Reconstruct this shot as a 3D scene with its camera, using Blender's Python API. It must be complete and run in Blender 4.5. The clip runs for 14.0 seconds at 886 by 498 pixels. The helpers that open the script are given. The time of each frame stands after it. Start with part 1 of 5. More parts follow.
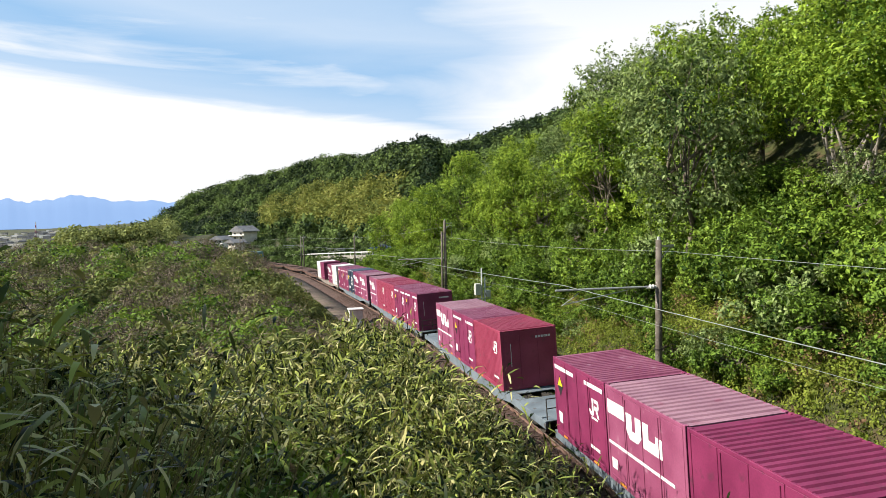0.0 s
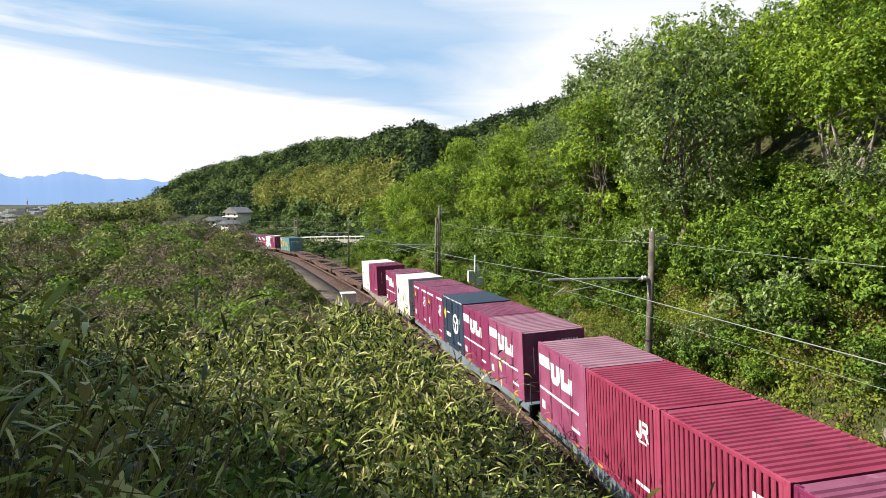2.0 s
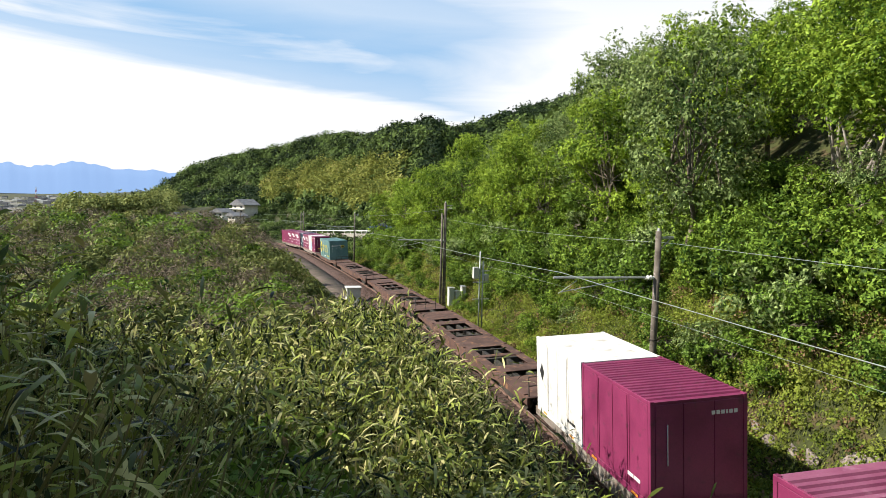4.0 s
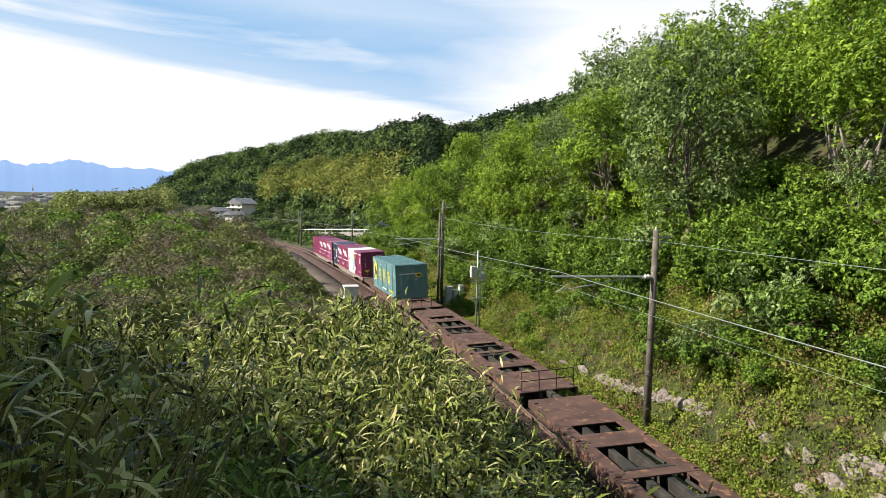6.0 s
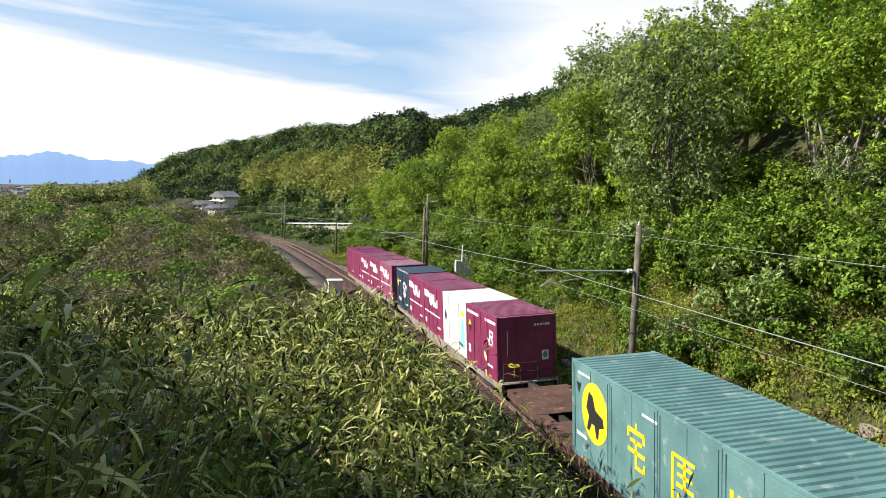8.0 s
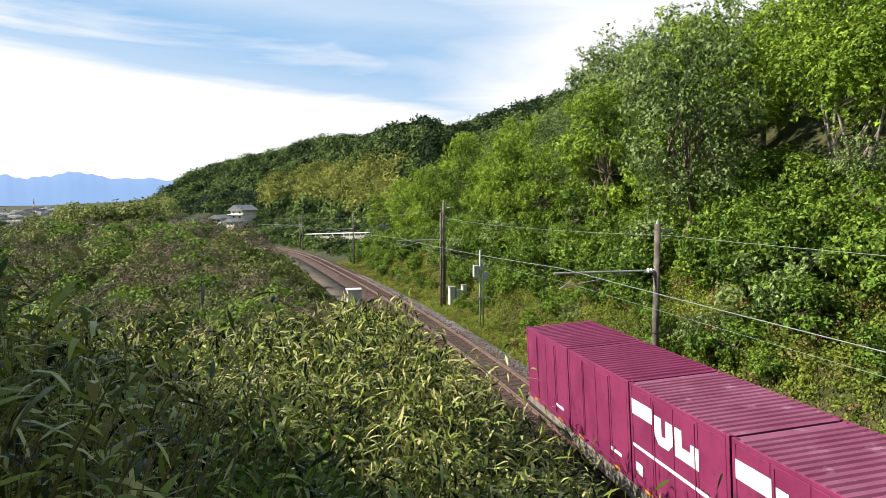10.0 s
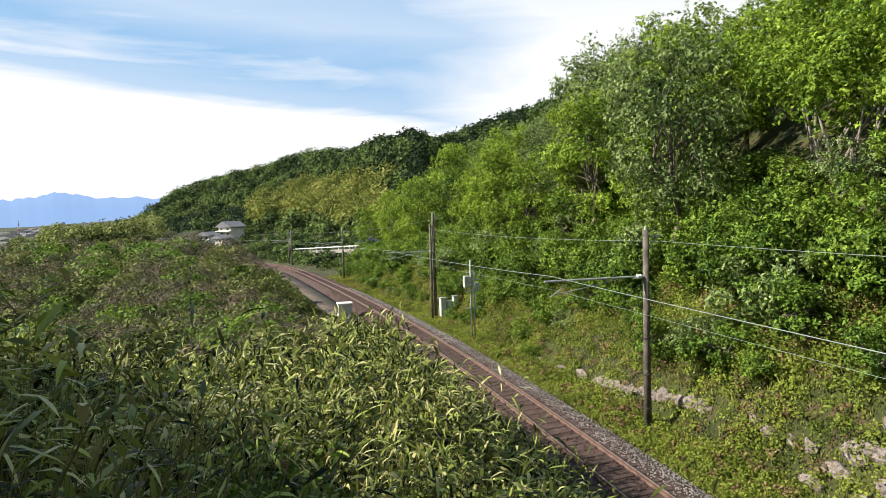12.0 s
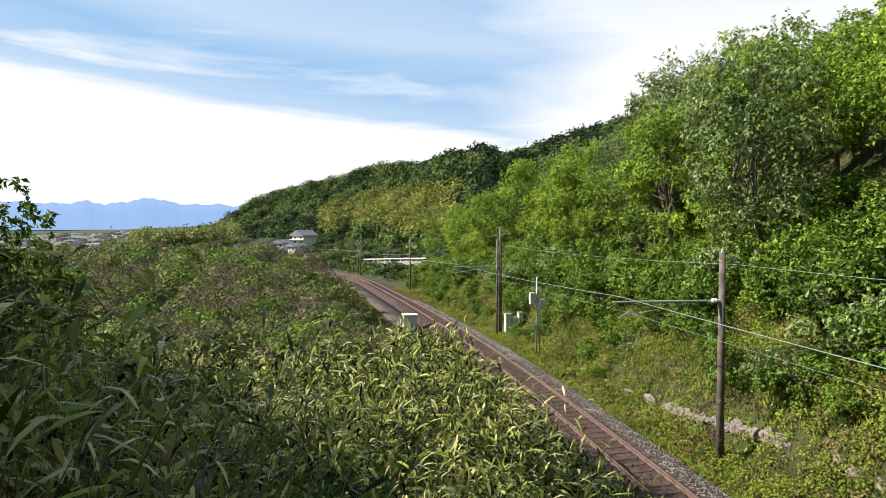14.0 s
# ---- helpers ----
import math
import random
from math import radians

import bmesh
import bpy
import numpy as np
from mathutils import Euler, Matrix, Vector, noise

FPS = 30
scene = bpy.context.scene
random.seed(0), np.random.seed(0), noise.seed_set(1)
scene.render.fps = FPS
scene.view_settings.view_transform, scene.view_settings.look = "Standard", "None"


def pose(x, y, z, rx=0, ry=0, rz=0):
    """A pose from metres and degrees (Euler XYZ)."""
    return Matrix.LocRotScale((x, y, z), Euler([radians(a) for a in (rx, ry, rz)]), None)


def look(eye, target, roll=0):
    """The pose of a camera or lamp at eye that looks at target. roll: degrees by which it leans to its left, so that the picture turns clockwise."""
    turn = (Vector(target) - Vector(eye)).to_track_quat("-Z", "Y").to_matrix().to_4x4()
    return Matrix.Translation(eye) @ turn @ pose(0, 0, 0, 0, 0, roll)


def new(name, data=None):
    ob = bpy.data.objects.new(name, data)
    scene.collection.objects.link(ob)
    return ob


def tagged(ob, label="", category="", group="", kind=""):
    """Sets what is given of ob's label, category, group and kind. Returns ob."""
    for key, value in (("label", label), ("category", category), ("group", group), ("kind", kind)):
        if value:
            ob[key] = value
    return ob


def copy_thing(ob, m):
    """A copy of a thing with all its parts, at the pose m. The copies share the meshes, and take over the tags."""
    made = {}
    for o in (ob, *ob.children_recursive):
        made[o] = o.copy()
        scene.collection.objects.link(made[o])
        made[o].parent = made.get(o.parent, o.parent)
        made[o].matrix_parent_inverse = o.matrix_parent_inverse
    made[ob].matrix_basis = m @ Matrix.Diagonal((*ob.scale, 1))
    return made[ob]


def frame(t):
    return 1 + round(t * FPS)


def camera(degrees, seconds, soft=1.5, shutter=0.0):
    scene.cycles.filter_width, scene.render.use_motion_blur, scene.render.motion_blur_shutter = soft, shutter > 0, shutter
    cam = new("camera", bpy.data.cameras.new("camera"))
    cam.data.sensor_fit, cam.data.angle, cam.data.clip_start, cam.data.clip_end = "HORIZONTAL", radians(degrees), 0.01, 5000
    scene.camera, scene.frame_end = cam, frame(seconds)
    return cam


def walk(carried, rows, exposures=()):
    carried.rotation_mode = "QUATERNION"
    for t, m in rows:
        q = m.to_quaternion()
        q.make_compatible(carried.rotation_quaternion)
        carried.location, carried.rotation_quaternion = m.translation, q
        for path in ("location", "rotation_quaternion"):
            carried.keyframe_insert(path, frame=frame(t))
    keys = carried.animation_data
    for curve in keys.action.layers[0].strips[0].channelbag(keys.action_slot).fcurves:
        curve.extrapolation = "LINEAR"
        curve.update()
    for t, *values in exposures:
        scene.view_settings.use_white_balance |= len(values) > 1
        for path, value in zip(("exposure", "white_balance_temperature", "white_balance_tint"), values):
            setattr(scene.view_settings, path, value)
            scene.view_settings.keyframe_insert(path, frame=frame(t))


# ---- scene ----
cam = camera(71.0, 14.0, soft=0.5)
EYE = (0.0, 0.0, 7.9)
# seconds, and the turn of the hand-held camera in degrees
PATH = [
    (0.0, 86.89, 1.01, 0.95),
    (0.5, 86.18, 0.27, 1.11),
    (1.0, 85.84, -0.06, 0.73),
    (1.5, 85.78, -0.26, 0.98),
    (2.0, 85.63, -0.43, 0.48),
    (2.5, 85.43, -0.73, 0.46),
    (3.0, 85.65, -1.09, 0.46),
    (3.2, 85.45, -1.19, 0.93),
    (5.3, 85.17, -1.60, 1.03),
    (5.5, 85.17, -1.11, 1.13),
    (6.0, 85.15, -1.50, 0.87),
    (6.5, 85.09, -1.65, 0.11),
    (7.0, 84.99, -1.39, -1.11),
    (7.5, 84.77, -1.67, -0.80),
    (8.0, 84.65, -1.75, -0.54),
    (8.5, 84.79, -1.96, 0.01),
    (8.7, 85.33, -2.60, 0.16),
    (10.8, 85.12, 2.28, 0.64),
    (11.0, 85.27, 1.89, -0.16),
    (11.5, 85.71, 2.07, -0.46),
    (12.0, 86.20, 1.75, -0.17),
    (12.5, 85.48, 1.25, -0.04),
    (13.0, 86.02, 1.12, 3.85),
    (13.5, 86.34, -0.07, 5.78),
    (14.0, 87.62, 0.05, 6.09),
]
walk(cam, [(t, pose(*EYE, rx, ry, rz)) for t, rx, ry, rz in PATH])

# ---- light ----
SUN_EL, SUN_AZ = radians(36), radians(-97)      # azimuth from +y towards +x
world = bpy.data.worlds.new("sky")
scene.world = world
world.use_nodes = True


def build_sky():
    nt = world.node_tree
    nt.nodes.clear()
    out = nt.nodes.new("ShaderNodeOutputWorld")
    bg = nt.nodes.new("ShaderNodeBackground")
    sky = nt.nodes.new("ShaderNodeTexSky")
    sky.sky_type, sky.sun_disc = "NISHITA", False
    sky.sun_elevation, sky.sun_rotation = SUN_EL, SUN_AZ
    sky.air_density, sky.dust_density = 1.25, 0.25
    co = nt.nodes.new("ShaderNodeTexCoord")
    mp = nt.nodes.new("ShaderNodeMapping")
    mp.inputs["Rotation"].default_value = (0.0, radians(-7), radians(10))
    mp.inputs["Scale"].default_value = (1.1, 1.1, 9.0)
    mp.inputs["Location"].default_value = SKY_SHIFT
    n1 = nt.nodes.new("ShaderNodeTexNoise")
    n1.inputs["Scale"].default_value, n1.inputs["Detail"].default_value, n1.inputs["Roughness"].default_value = 1.6, 10, 0.55
    n1.inputs["Distortion"].default_value = 0.6
    # the cloud deck thickens to the right and below a sloping edge; streaks run through the clear belt
    sep = nt.nodes.new("ShaderNodeSeparateXYZ")
    nt.links.new(co.outputs["Generated"], sep.inputs[0])

    def calc(op, a, b, c=None):
        n = nt.nodes.new("ShaderNodeMath")
        n.operation = op
        for i, v in enumerate((a, b, c)):
            if isinstance(v, (int, float)):
                n.inputs[i].default_value = v
            elif v is not None:
                nt.links.new(v, n.inputs[i])
        return n.outputs[0]
    tilt = calc("MULTIPLY_ADD", sep.outputs["X"], 0.14, sep.outputs["Z"])
    ragged = calc("MULTIPLY_ADD", calc("SUBTRACT", n1.outputs[0], 0.5), 0.1, tilt)
    ramp = nt.nodes.new("ShaderNodeValToRGB")
    e = ramp.color_ramp.elements
    e[0].position, e[1].position = 0.0, 1.0
    e[0].color, e[1].color = (1, 1, 1, 1), (0.06, 0.06, 0.06, 1)
    for p, v in ((0.118, 1.0), (0.136, 0.35), (0.2, 0.1), (0.25, 0.4), (0.34, 0.2), (0.5, 0.12)):
        q = e.new(p)
        q.color = (v, v, v, 1)
    nt.links.new(ragged, ramp.inputs[0])
    streak = nt.nodes.new("ShaderNodeMapRange")
    streak.inputs["From Min"].default_value, streak.inputs["From Max"].default_value = 0.54, 0.78
    nt.links.new(n1.outputs[0], streak.inputs["Value"])
    east = nt.nodes.new("ShaderNodeMapRange")
    east.inputs["From Min"].default_value, east.inputs["From Max"].default_value = -0.12, 0.16
    nt.links.new(calc("MULTIPLY_ADD", calc("SUBTRACT", n1.outputs[0], 0.5), 0.45, sep.outputs["X"]), east.inputs["Value"])
    cover = calc("MAXIMUM", calc("MAXIMUM", ramp.outputs[0], streak.outputs[0]), calc("MULTIPLY", east.outputs[0], calc("MAXIMUM", calc("SUBTRACT", 1.75, calc("MULTIPLY", sep.outputs["Z"], 3.0)), 0.1)))
    mix = nt.nodes.new("ShaderNodeMix")
    mix.data_type = "RGBA"
    cloud = nt.nodes.new("ShaderNodeRGB")
    cloud.outputs[0].default_value = (CLOUD, CLOUD * 1.01, CLOUD * 1.03, 1)
    link = nt.links.new
    link(co.outputs["Generated"], mp.inputs["Vector"])
    link(mp.outputs["Vector"], n1.inputs["Vector"])
    cover = calc("MINIMUM", calc("MAXIMUM", cover, 0.0), 1.0)
    link(cover, mix.inputs["Factor"])
    clear = nt.nodes.new("ShaderNodeMix")
    clear.data_type = "RGBA"
    clear.inputs["Factor"].default_value = 0.85
    clear.inputs["B"].default_value = (2.5, 5.1, 8.4, 1)
    link(sky.outputs[0], clear.inputs["A"])
    # the clear sky deepens towards the zenith
    high = nt.nodes.new("ShaderNodeMapRange")
    for key, val in (("From Min", 0.35), ("From Max", 0.8), ("To Min", 1.0), ("To Max", 0.42)):
        high.inputs[key].default_value = val
    link(sep.outputs["Z"], high.inputs["Value"])
    deep = nt.nodes.new("ShaderNodeVectorMath")
    deep.operation = "SCALE"
    link(clear.outputs["Result"], deep.inputs[0])
    link(high.outputs[0], deep.inputs["Scale"])
    link(deep.outputs[0], mix.inputs["A"])
    link(cloud.outputs[0], mix.inputs["B"])
    link(mix.outputs["Result"], bg.inputs["Color"])
    bg.inputs["Strength"].default_value = 0.067
    link(bg.outputs[0], out.inputs["Surface"])


SKY_SHIFT, CLOUD = (3.1, 0.4, 0.0), 9.4
build_sky()
sun = new("sun", bpy.data.lights.new("sun", "SUN"))
sun.data.energy, sun.data.angle, sun.data.color = 5.0, radians(0.6), (1.0, 0.94, 0.82)
sun.matrix_world = look((0, 0, 0), (-math.sin(SUN_AZ) * math.cos(SUN_EL), -math.cos(SUN_AZ) * math.cos(SUN_EL), -math.sin(SUN_EL)))
scene.view_settings.exposure = 0.72


# ---- materials ----
def principled(name):
    m = bpy.data.materials.new(name)
    m.use_nodes = True
    return m, m.node_tree, m.node_tree.nodes["Principled BSDF"]


def surface(name, c1, c2, scale=3.0, rough=0.8, metal=0.0, bump=0.3, fine=40.0, c3=None, wear=0.62, dist=0.01, per_piece=0.0):
    """A surface of two mixed colours at a coarse and a fine scale, with relief; c3 adds worn or stained spots."""
    m, nt, b = principled(name)
    link, mk = nt.links.new, nt.nodes.new
    co = mk("ShaderNodeTexCoord")
    n1, n2 = mk("ShaderNodeTexNoise"), mk("ShaderNodeTexNoise")
    for n, s in ((n1, scale), (n2, fine)):
        n.inputs["Scale"].default_value, n.inputs["Detail"].default_value = s, 6
        link(co.outputs["Object"], n.inputs["Vector"])
    r1 = mk("ShaderNodeValToRGB")
    r1.color_ramp.elements[0].position, r1.color_ramp.elements[1].position = 0.35, 0.65
    r1.color_ramp.elements[0].color, r1.color_ramp.elements[1].color = (*c1, 1), (*c2, 1)
    link(n1.outputs[0], r1.inputs[0])
    last = r1.outputs[0]
    if c3:
        r2 = mk("ShaderNodeValToRGB")
        r2.color_ramp.elements[0].position, r2.color_ramp.elements[1].position = wear, wear + 0.1
        mx = mk("ShaderNodeMix")
        mx.data_type = "RGBA"
        mx.inputs["B"].default_value = (*c3, 1)
        n3 = mk("ShaderNodeTexNoise")
        n3.inputs["Scale"].default_value, n3.inputs["Detail"].default_value = scale * 2.7, 9
        link(co.outputs["Object"], n3.inputs["Vector"])
        link(n3.outputs[0], r2.inputs[0])
        link(r2.outputs[0], mx.inputs["Factor"])
        link(last, mx.inputs["A"])
        last = mx.outputs["Result"]
    hs = mk("ShaderNodeHueSaturation")
    ad = mk("ShaderNodeMath")
    ad.operation = "MULTIPLY_ADD"
    ad.inputs[1].default_value, ad.inputs[2].default_value = 0.5, 0.75
    link(n2.outputs[0], ad.inputs[0])
    if per_piece:
        oi = mk("ShaderNodeObjectInfo")
        a2 = mk("ShaderNodeMath")
        a2.operation = "MULTIPLY_ADD"
        a2.inputs[1].default_value = per_piece
        link(oi.outputs["Random"], a2.inputs[0])
        link(ad.outputs[0], a2.inputs[2])
        ad = a2
    link(ad.outputs[0], hs.inputs["Value"])
    link(last, hs.inputs["Color"])
    link(hs.outputs[0], b.inputs["Base Color"])
    bp = mk("ShaderNodeBump")
    bp.inputs["Strength"].default_value, bp.inputs["Distance"].default_value = bump, dist
    link(n2.outputs[0], bp.inputs["Height"])
    link(bp.outputs[0], b.inputs["Normal"])
    b.inputs["Roughness"].default_value, b.inputs["Metallic"].default_value = rough, metal
    return m


def foliage(name, dark, light, dry=None, gloss=0.45, trans=0.35, patch=0.15, leaf_by_leaf=1.05, patchy=1.3):
    """Leaves: colour varies leaf by leaf and in patches, and light comes through them."""
    m, nt, b = principled(name)
    link, mk = nt.links.new, nt.nodes.new
    geo, co = mk("ShaderNodeNewGeometry"), mk("ShaderNodeTexCoord")
    ramp = mk("ShaderNodeValToRGB")
    e = ramp.color_ramp.elements
    e[0].position, e[1].position = 0.0, 0.9
    e[0].color, e[1].color = (*dark, 1), (*light, 1)
    if dry:
        x = e.new(0.97)
        x.color = (*dry, 1)
    nz = mk("ShaderNodeTexNoise")
    nz.inputs["Scale"].default_value, nz.inputs["Detail"].default_value = patch, 2
    link(co.outputs["Object"], nz.inputs["Vector"])
    mm = mk("ShaderNodeMath")
    mm.operation = "MULTIPLY_ADD"
    mm.inputs[1].default_value = patchy
    sb = mk("ShaderNodeMath")
    sb.operation = "MULTIPLY_ADD"
    sb.inputs[1].default_value, sb.inputs[2].default_value = leaf_by_leaf, 0.45 - leaf_by_leaf / 2 - patchy / 2
    link(geo.outputs["Random Per Island"], sb.inputs[0])
    link(nz.outputs[0], mm.inputs[0])
    link(sb.outputs[0], mm.inputs[2])
    link(mm.outputs[0], ramp.inputs[0])
    link(ramp.outputs[0], b.inputs["Base Color"])
    b.inputs["Roughness"].default_value = gloss
    b.inputs["Specular IOR Level"].default_value = 0.12
    tr = mk("ShaderNodeBsdfTranslucent")
    hs = mk("ShaderNodeHueSaturation")
    hs.inputs["Value"].default_value, hs.inputs["Hue"].default_value = 1.5, 0.48
    link(ramp.outputs[0], hs.inputs["Color"])
    link(hs.outputs[0], tr.inputs["Color"])
    mx = mk("ShaderNodeMixShader")
    mx.inputs[0].default_value = trans
    link(b.outputs[0], mx.inputs[1])
    link(tr.outputs[0], mx.inputs[2])
    link(mx.outputs[0], nt.nodes["Material Output"].inputs["Surface"])
    return m


def plain(name, c, rough=0.6, metal=0.0):
    return surface(name, [v * 0.9 for v in c], [min(v * 1.08, 1) for v in c], 2.0, rough, metal, 0.1, 60)


M_GRASSY = surface("grassy_ground", (0.022, 0.03, 0.006), (0.06, 0.068, 0.014), 0.6, 0.95, 0, 0.9, 9, (0.08, 0.058, 0.026), 0.54, 0.08)
M_BALLAST = surface("ballast", (0.055, 0.03, 0.024), (0.1, 0.058, 0.047), 1.6, 0.95, 0, 1.0, 28, (0.12, 0.095, 0.085), 0.6, 0.04)
M_STONE = surface("ballast_stone", (0.06, 0.032, 0.026), (0.13, 0.078, 0.064), 0.9, 0.9, 0, 0.5, 30, (0.17, 0.14, 0.125), 0.6)
M_GREYSTONE = surface("grey_ballast_stone", (0.15, 0.135, 0.13), (0.32, 0.29, 0.28), 1.4, 0.9, 0, 0.5, 30, (0.2, 0.13, 0.11), 0.58)
M_RAIL = surface("rusty_rail", (0.11, 0.06, 0.045), (0.18, 0.105, 0.082), 4, 0.8, 0.1, 0.3, 60)
M_RAILTOP = surface("worn_rail_head", (0.25, 0.2, 0.17), (0.36, 0.3, 0.26), 4, 0.5, 0.6, 0.05, 60)
M_SLEEPER = surface("sleeper", (0.04, 0.024, 0.019), (0.078, 0.047, 0.039), 5, 0.9, 0, 0.5, 50, per_piece=0.35)
M_MAROON = surface("maroon_paint", (0.175, 0.02, 0.072), (0.24, 0.032, 0.1), 1.2, 0.5, 0, 0.08, 30, (0.14, 0.028, 0.065), 0.6, 0.004)
M_MAROON2 = surface("faded_maroon_paint", (0.23, 0.046, 0.11), (0.32, 0.085, 0.17), 1.0, 0.6, 0, 0.08, 30, (0.38, 0.19, 0.26), 0.62, 0.004)
M_ROOFED = surface("sun_bleached_maroon_roof", (0.22, 0.05, 0.11), (0.31, 0.1, 0.175), 1.0, 0.45, 0, 0.08, 30, (0.4, 0.2, 0.28), 0.62, 0.004)
M_RED = surface("red_paint", (0.27, 0.032, 0.075), (0.35, 0.055, 0.11), 1.0, 0.5, 0, 0.08, 30, (0.2, 0.04, 0.07), 0.6, 0.004)
M_NAVY = surface("navy_paint", (0.016, 0.03, 0.06), (0.03, 0.05, 0.085), 1.2, 0.5, 0, 0.1, 30, (0.08, 0.09, 0.1), 0.66, 0.004)
M_GREEN = surface("teal_paint", (0.095, 0.19, 0.2), (0.14, 0.27, 0.28), 0.9, 0.5, 0, 0.08, 30, (0.26, 0.35, 0.34), 0.6, 0.004)
M_WHITE = surface("white_paint", (0.62, 0.61, 0.585), (0.76, 0.75, 0.73), 1.0, 0.5, 0, 0.08, 30, (0.5, 0.45, 0.4), 0.6, 0.004)
M_DECAL = surface("white_decal", (0.7, 0.7, 0.7), (0.84, 0.83, 0.82), 3.0, 0.55, 0, 0.05, 50, (0.5, 0.35, 0.36), 0.66, 0.002)
M_YELLOW = plain("yellow_paint", (0.78, 0.6, 0.02))
M_BLACK = plain("black_paint", (0.02, 0.02, 0.022))
M_ORANGE = plain("orange_paint", (0.7, 0.3, 0.03))
M_SKYBLUE = plain("light_blue_paint", (0.25, 0.55, 0.7))
M_RUST = surface("rusty_brown_steel", (0.07, 0.037, 0.029), (0.13, 0.07, 0.055), 1.4, 0.8, 0.1, 0.3, 40, (0.26, 0.13, 0.07), 0.58)
M_DECKGREY = surface("blue_grey_deck", (0.13, 0.16, 0.19), (0.2, 0.24, 0.28), 1.2, 0.7, 0.1, 0.2, 40, (0.11, 0.09, 0.08), 0.6)
M_DUSTY = surface("dusty_beige_steel", (0.2, 0.165, 0.14), (0.32, 0.28, 0.25), 1.2, 0.8, 0.05, 0.3, 40, (0.15, 0.1, 0.075), 0.55)
M_LAVENDER = surface("chalky_lavender_roof", (0.27, 0.13, 0.185), (0.37, 0.2, 0.26), 0.8, 0.6, 0, 0.08, 30, (0.3, 0.11, 0.17), 0.62, 0.004)
M_DARKSTEEL = surface("dark_underframe", (0.03, 0.027, 0.025), (0.07, 0.06, 0.05), 2.5, 0.8, 0.3, 0.3, 40)
M_CONCRETE = surface("weathered_concrete", (0.24, 0.22, 0.19), (0.36, 0.33, 0.29), 1.5, 0.9, 0, 0.4, 40, (0.13, 0.12, 0.1), 0.6)
M_POLE = surface("weathered_pole", (0.07, 0.056, 0.046), (0.17, 0.145, 0.12), 2.5, 0.9, 0, 0.4, 60, (0.28, 0.25, 0.22), 0.6)
M_STEEL = surface("galvanised_steel", (0.36, 0.37, 0.37), (0.52, 0.53, 0.53), 4, 0.5, 0.25, 0.1, 60)
M_WIRE = plain("copper_wire", (0.42, 0.46, 0.42), 0.5, 0.6)
M_PORCELAIN = plain("porcelain", (0.8, 0.79, 0.76), 0.25)
M_CABINET = surface("grey_cabinet_paint", (0.5, 0.5, 0.47), (0.62, 0.62, 0.58), 2, 0.6, 0, 0.1, 40, (0.35, 0.3, 0.24), 0.64)
M_BARK = surface("bark", (0.09, 0.07, 0.05), (0.2, 0.17, 0.13), 3, 0.95, 0, 0.8, 40, (0.3, 0.28, 0.24), 0.6, 0.02)
M_ROOF = surface("grey_roof_tiles", (0.12, 0.12, 0.13), (0.2, 0.2, 0.21), 1.0, 0.6, 0, 0.4, 12)
M_ROOFBLUE = surface("blue_roof_tiles", (0.05, 0.1, 0.2), (0.09, 0.16, 0.3), 1.0, 0.6, 0, 0.4, 12)
M_HOUSEWALL = surface("cream_render", (0.55, 0.5, 0.42), (0.68, 0.63, 0.55), 0.6, 0.85, 0, 0.2, 20)
M_GLASS = plain("dark_window_glass", (0.03, 0.04, 0.05), 0.12)
M_ROCK = surface("rock_face", (0.17, 0.135, 0.12), (0.36, 0.3, 0.275), 2.6, 0.9, 0, 1.0, 9, (0.1, 0.085, 0.06), 0.52, 0.08)

F_SASA = foliage("bamboo_grass_leaf", (0.008, 0.017, 0.003), (0.36, 0.42, 0.09), (0.5, 0.47, 0.2), 0.4, 0.1, 0.7, 1.5, 1.5)
F_STEM = foliage("bamboo_grass_stem", (0.1, 0.12, 0.03), (0.26, 0.22, 0.1), None, 0.5, 0.1, 0.6)
F_BROAD = foliage("broad_leaf", (0.014, 0.04, 0.006), (0.22, 0.35, 0.05), None, 0.5, 0.2, 0.25, 0.8, 1.7)
F_SILVER = foliage("pale_backed_leaf", (0.03, 0.065, 0.014), (0.36, 0.46, 0.17), None, 0.5, 0.2, 0.25, 0.8, 1.7)
F_FRESH = foliage("fresh_green_leaf", (0.05, 0.11, 0.01), (0.4, 0.55, 0.07), None, 0.5, 0.26, 0.25, 0.8, 1.7)
F_WOODS = foliage("wood_leaf", (0.01, 0.023, 0.007), (0.14, 0.205, 0.055), None, 0.75, 0.08, 0.1, 0.4, 3.2)
F_CONIFER = foliage("dark_wood_leaf", (0.012, 0.028, 0.012), (0.04, 0.065, 0.025), None, 0.65, 0.1, 0.03)
F_BAMBOO = foliage("bamboo_leaf", (0.065, 0.09, 0.017), (0.3, 0.32, 0.075), (0.34, 0.31, 0.11), 0.7, 0.15, 0.12, 0.5, 2.4)
F_SHRUB = foliage("shrub_leaf", (0.045, 0.062, 0.016), (0.23, 0.26, 0.075), (0.3, 0.21, 0.14), 0.6, 0.25, 0.1)
F_SCRUB = foliage("scrub_leaf", (0.04, 0.055, 0.016), (0.23, 0.25, 0.095), (0.34, 0.28, 0.19), 0.8, 0.15, 0.35, 0.45, 3.0)
F_TWIG = foliage("twiggy_brush", (0.06, 0.05, 0.035), (0.27, 0.22, 0.16), None, 0.85, 0.1, 0.3, 0.8, 1.2)
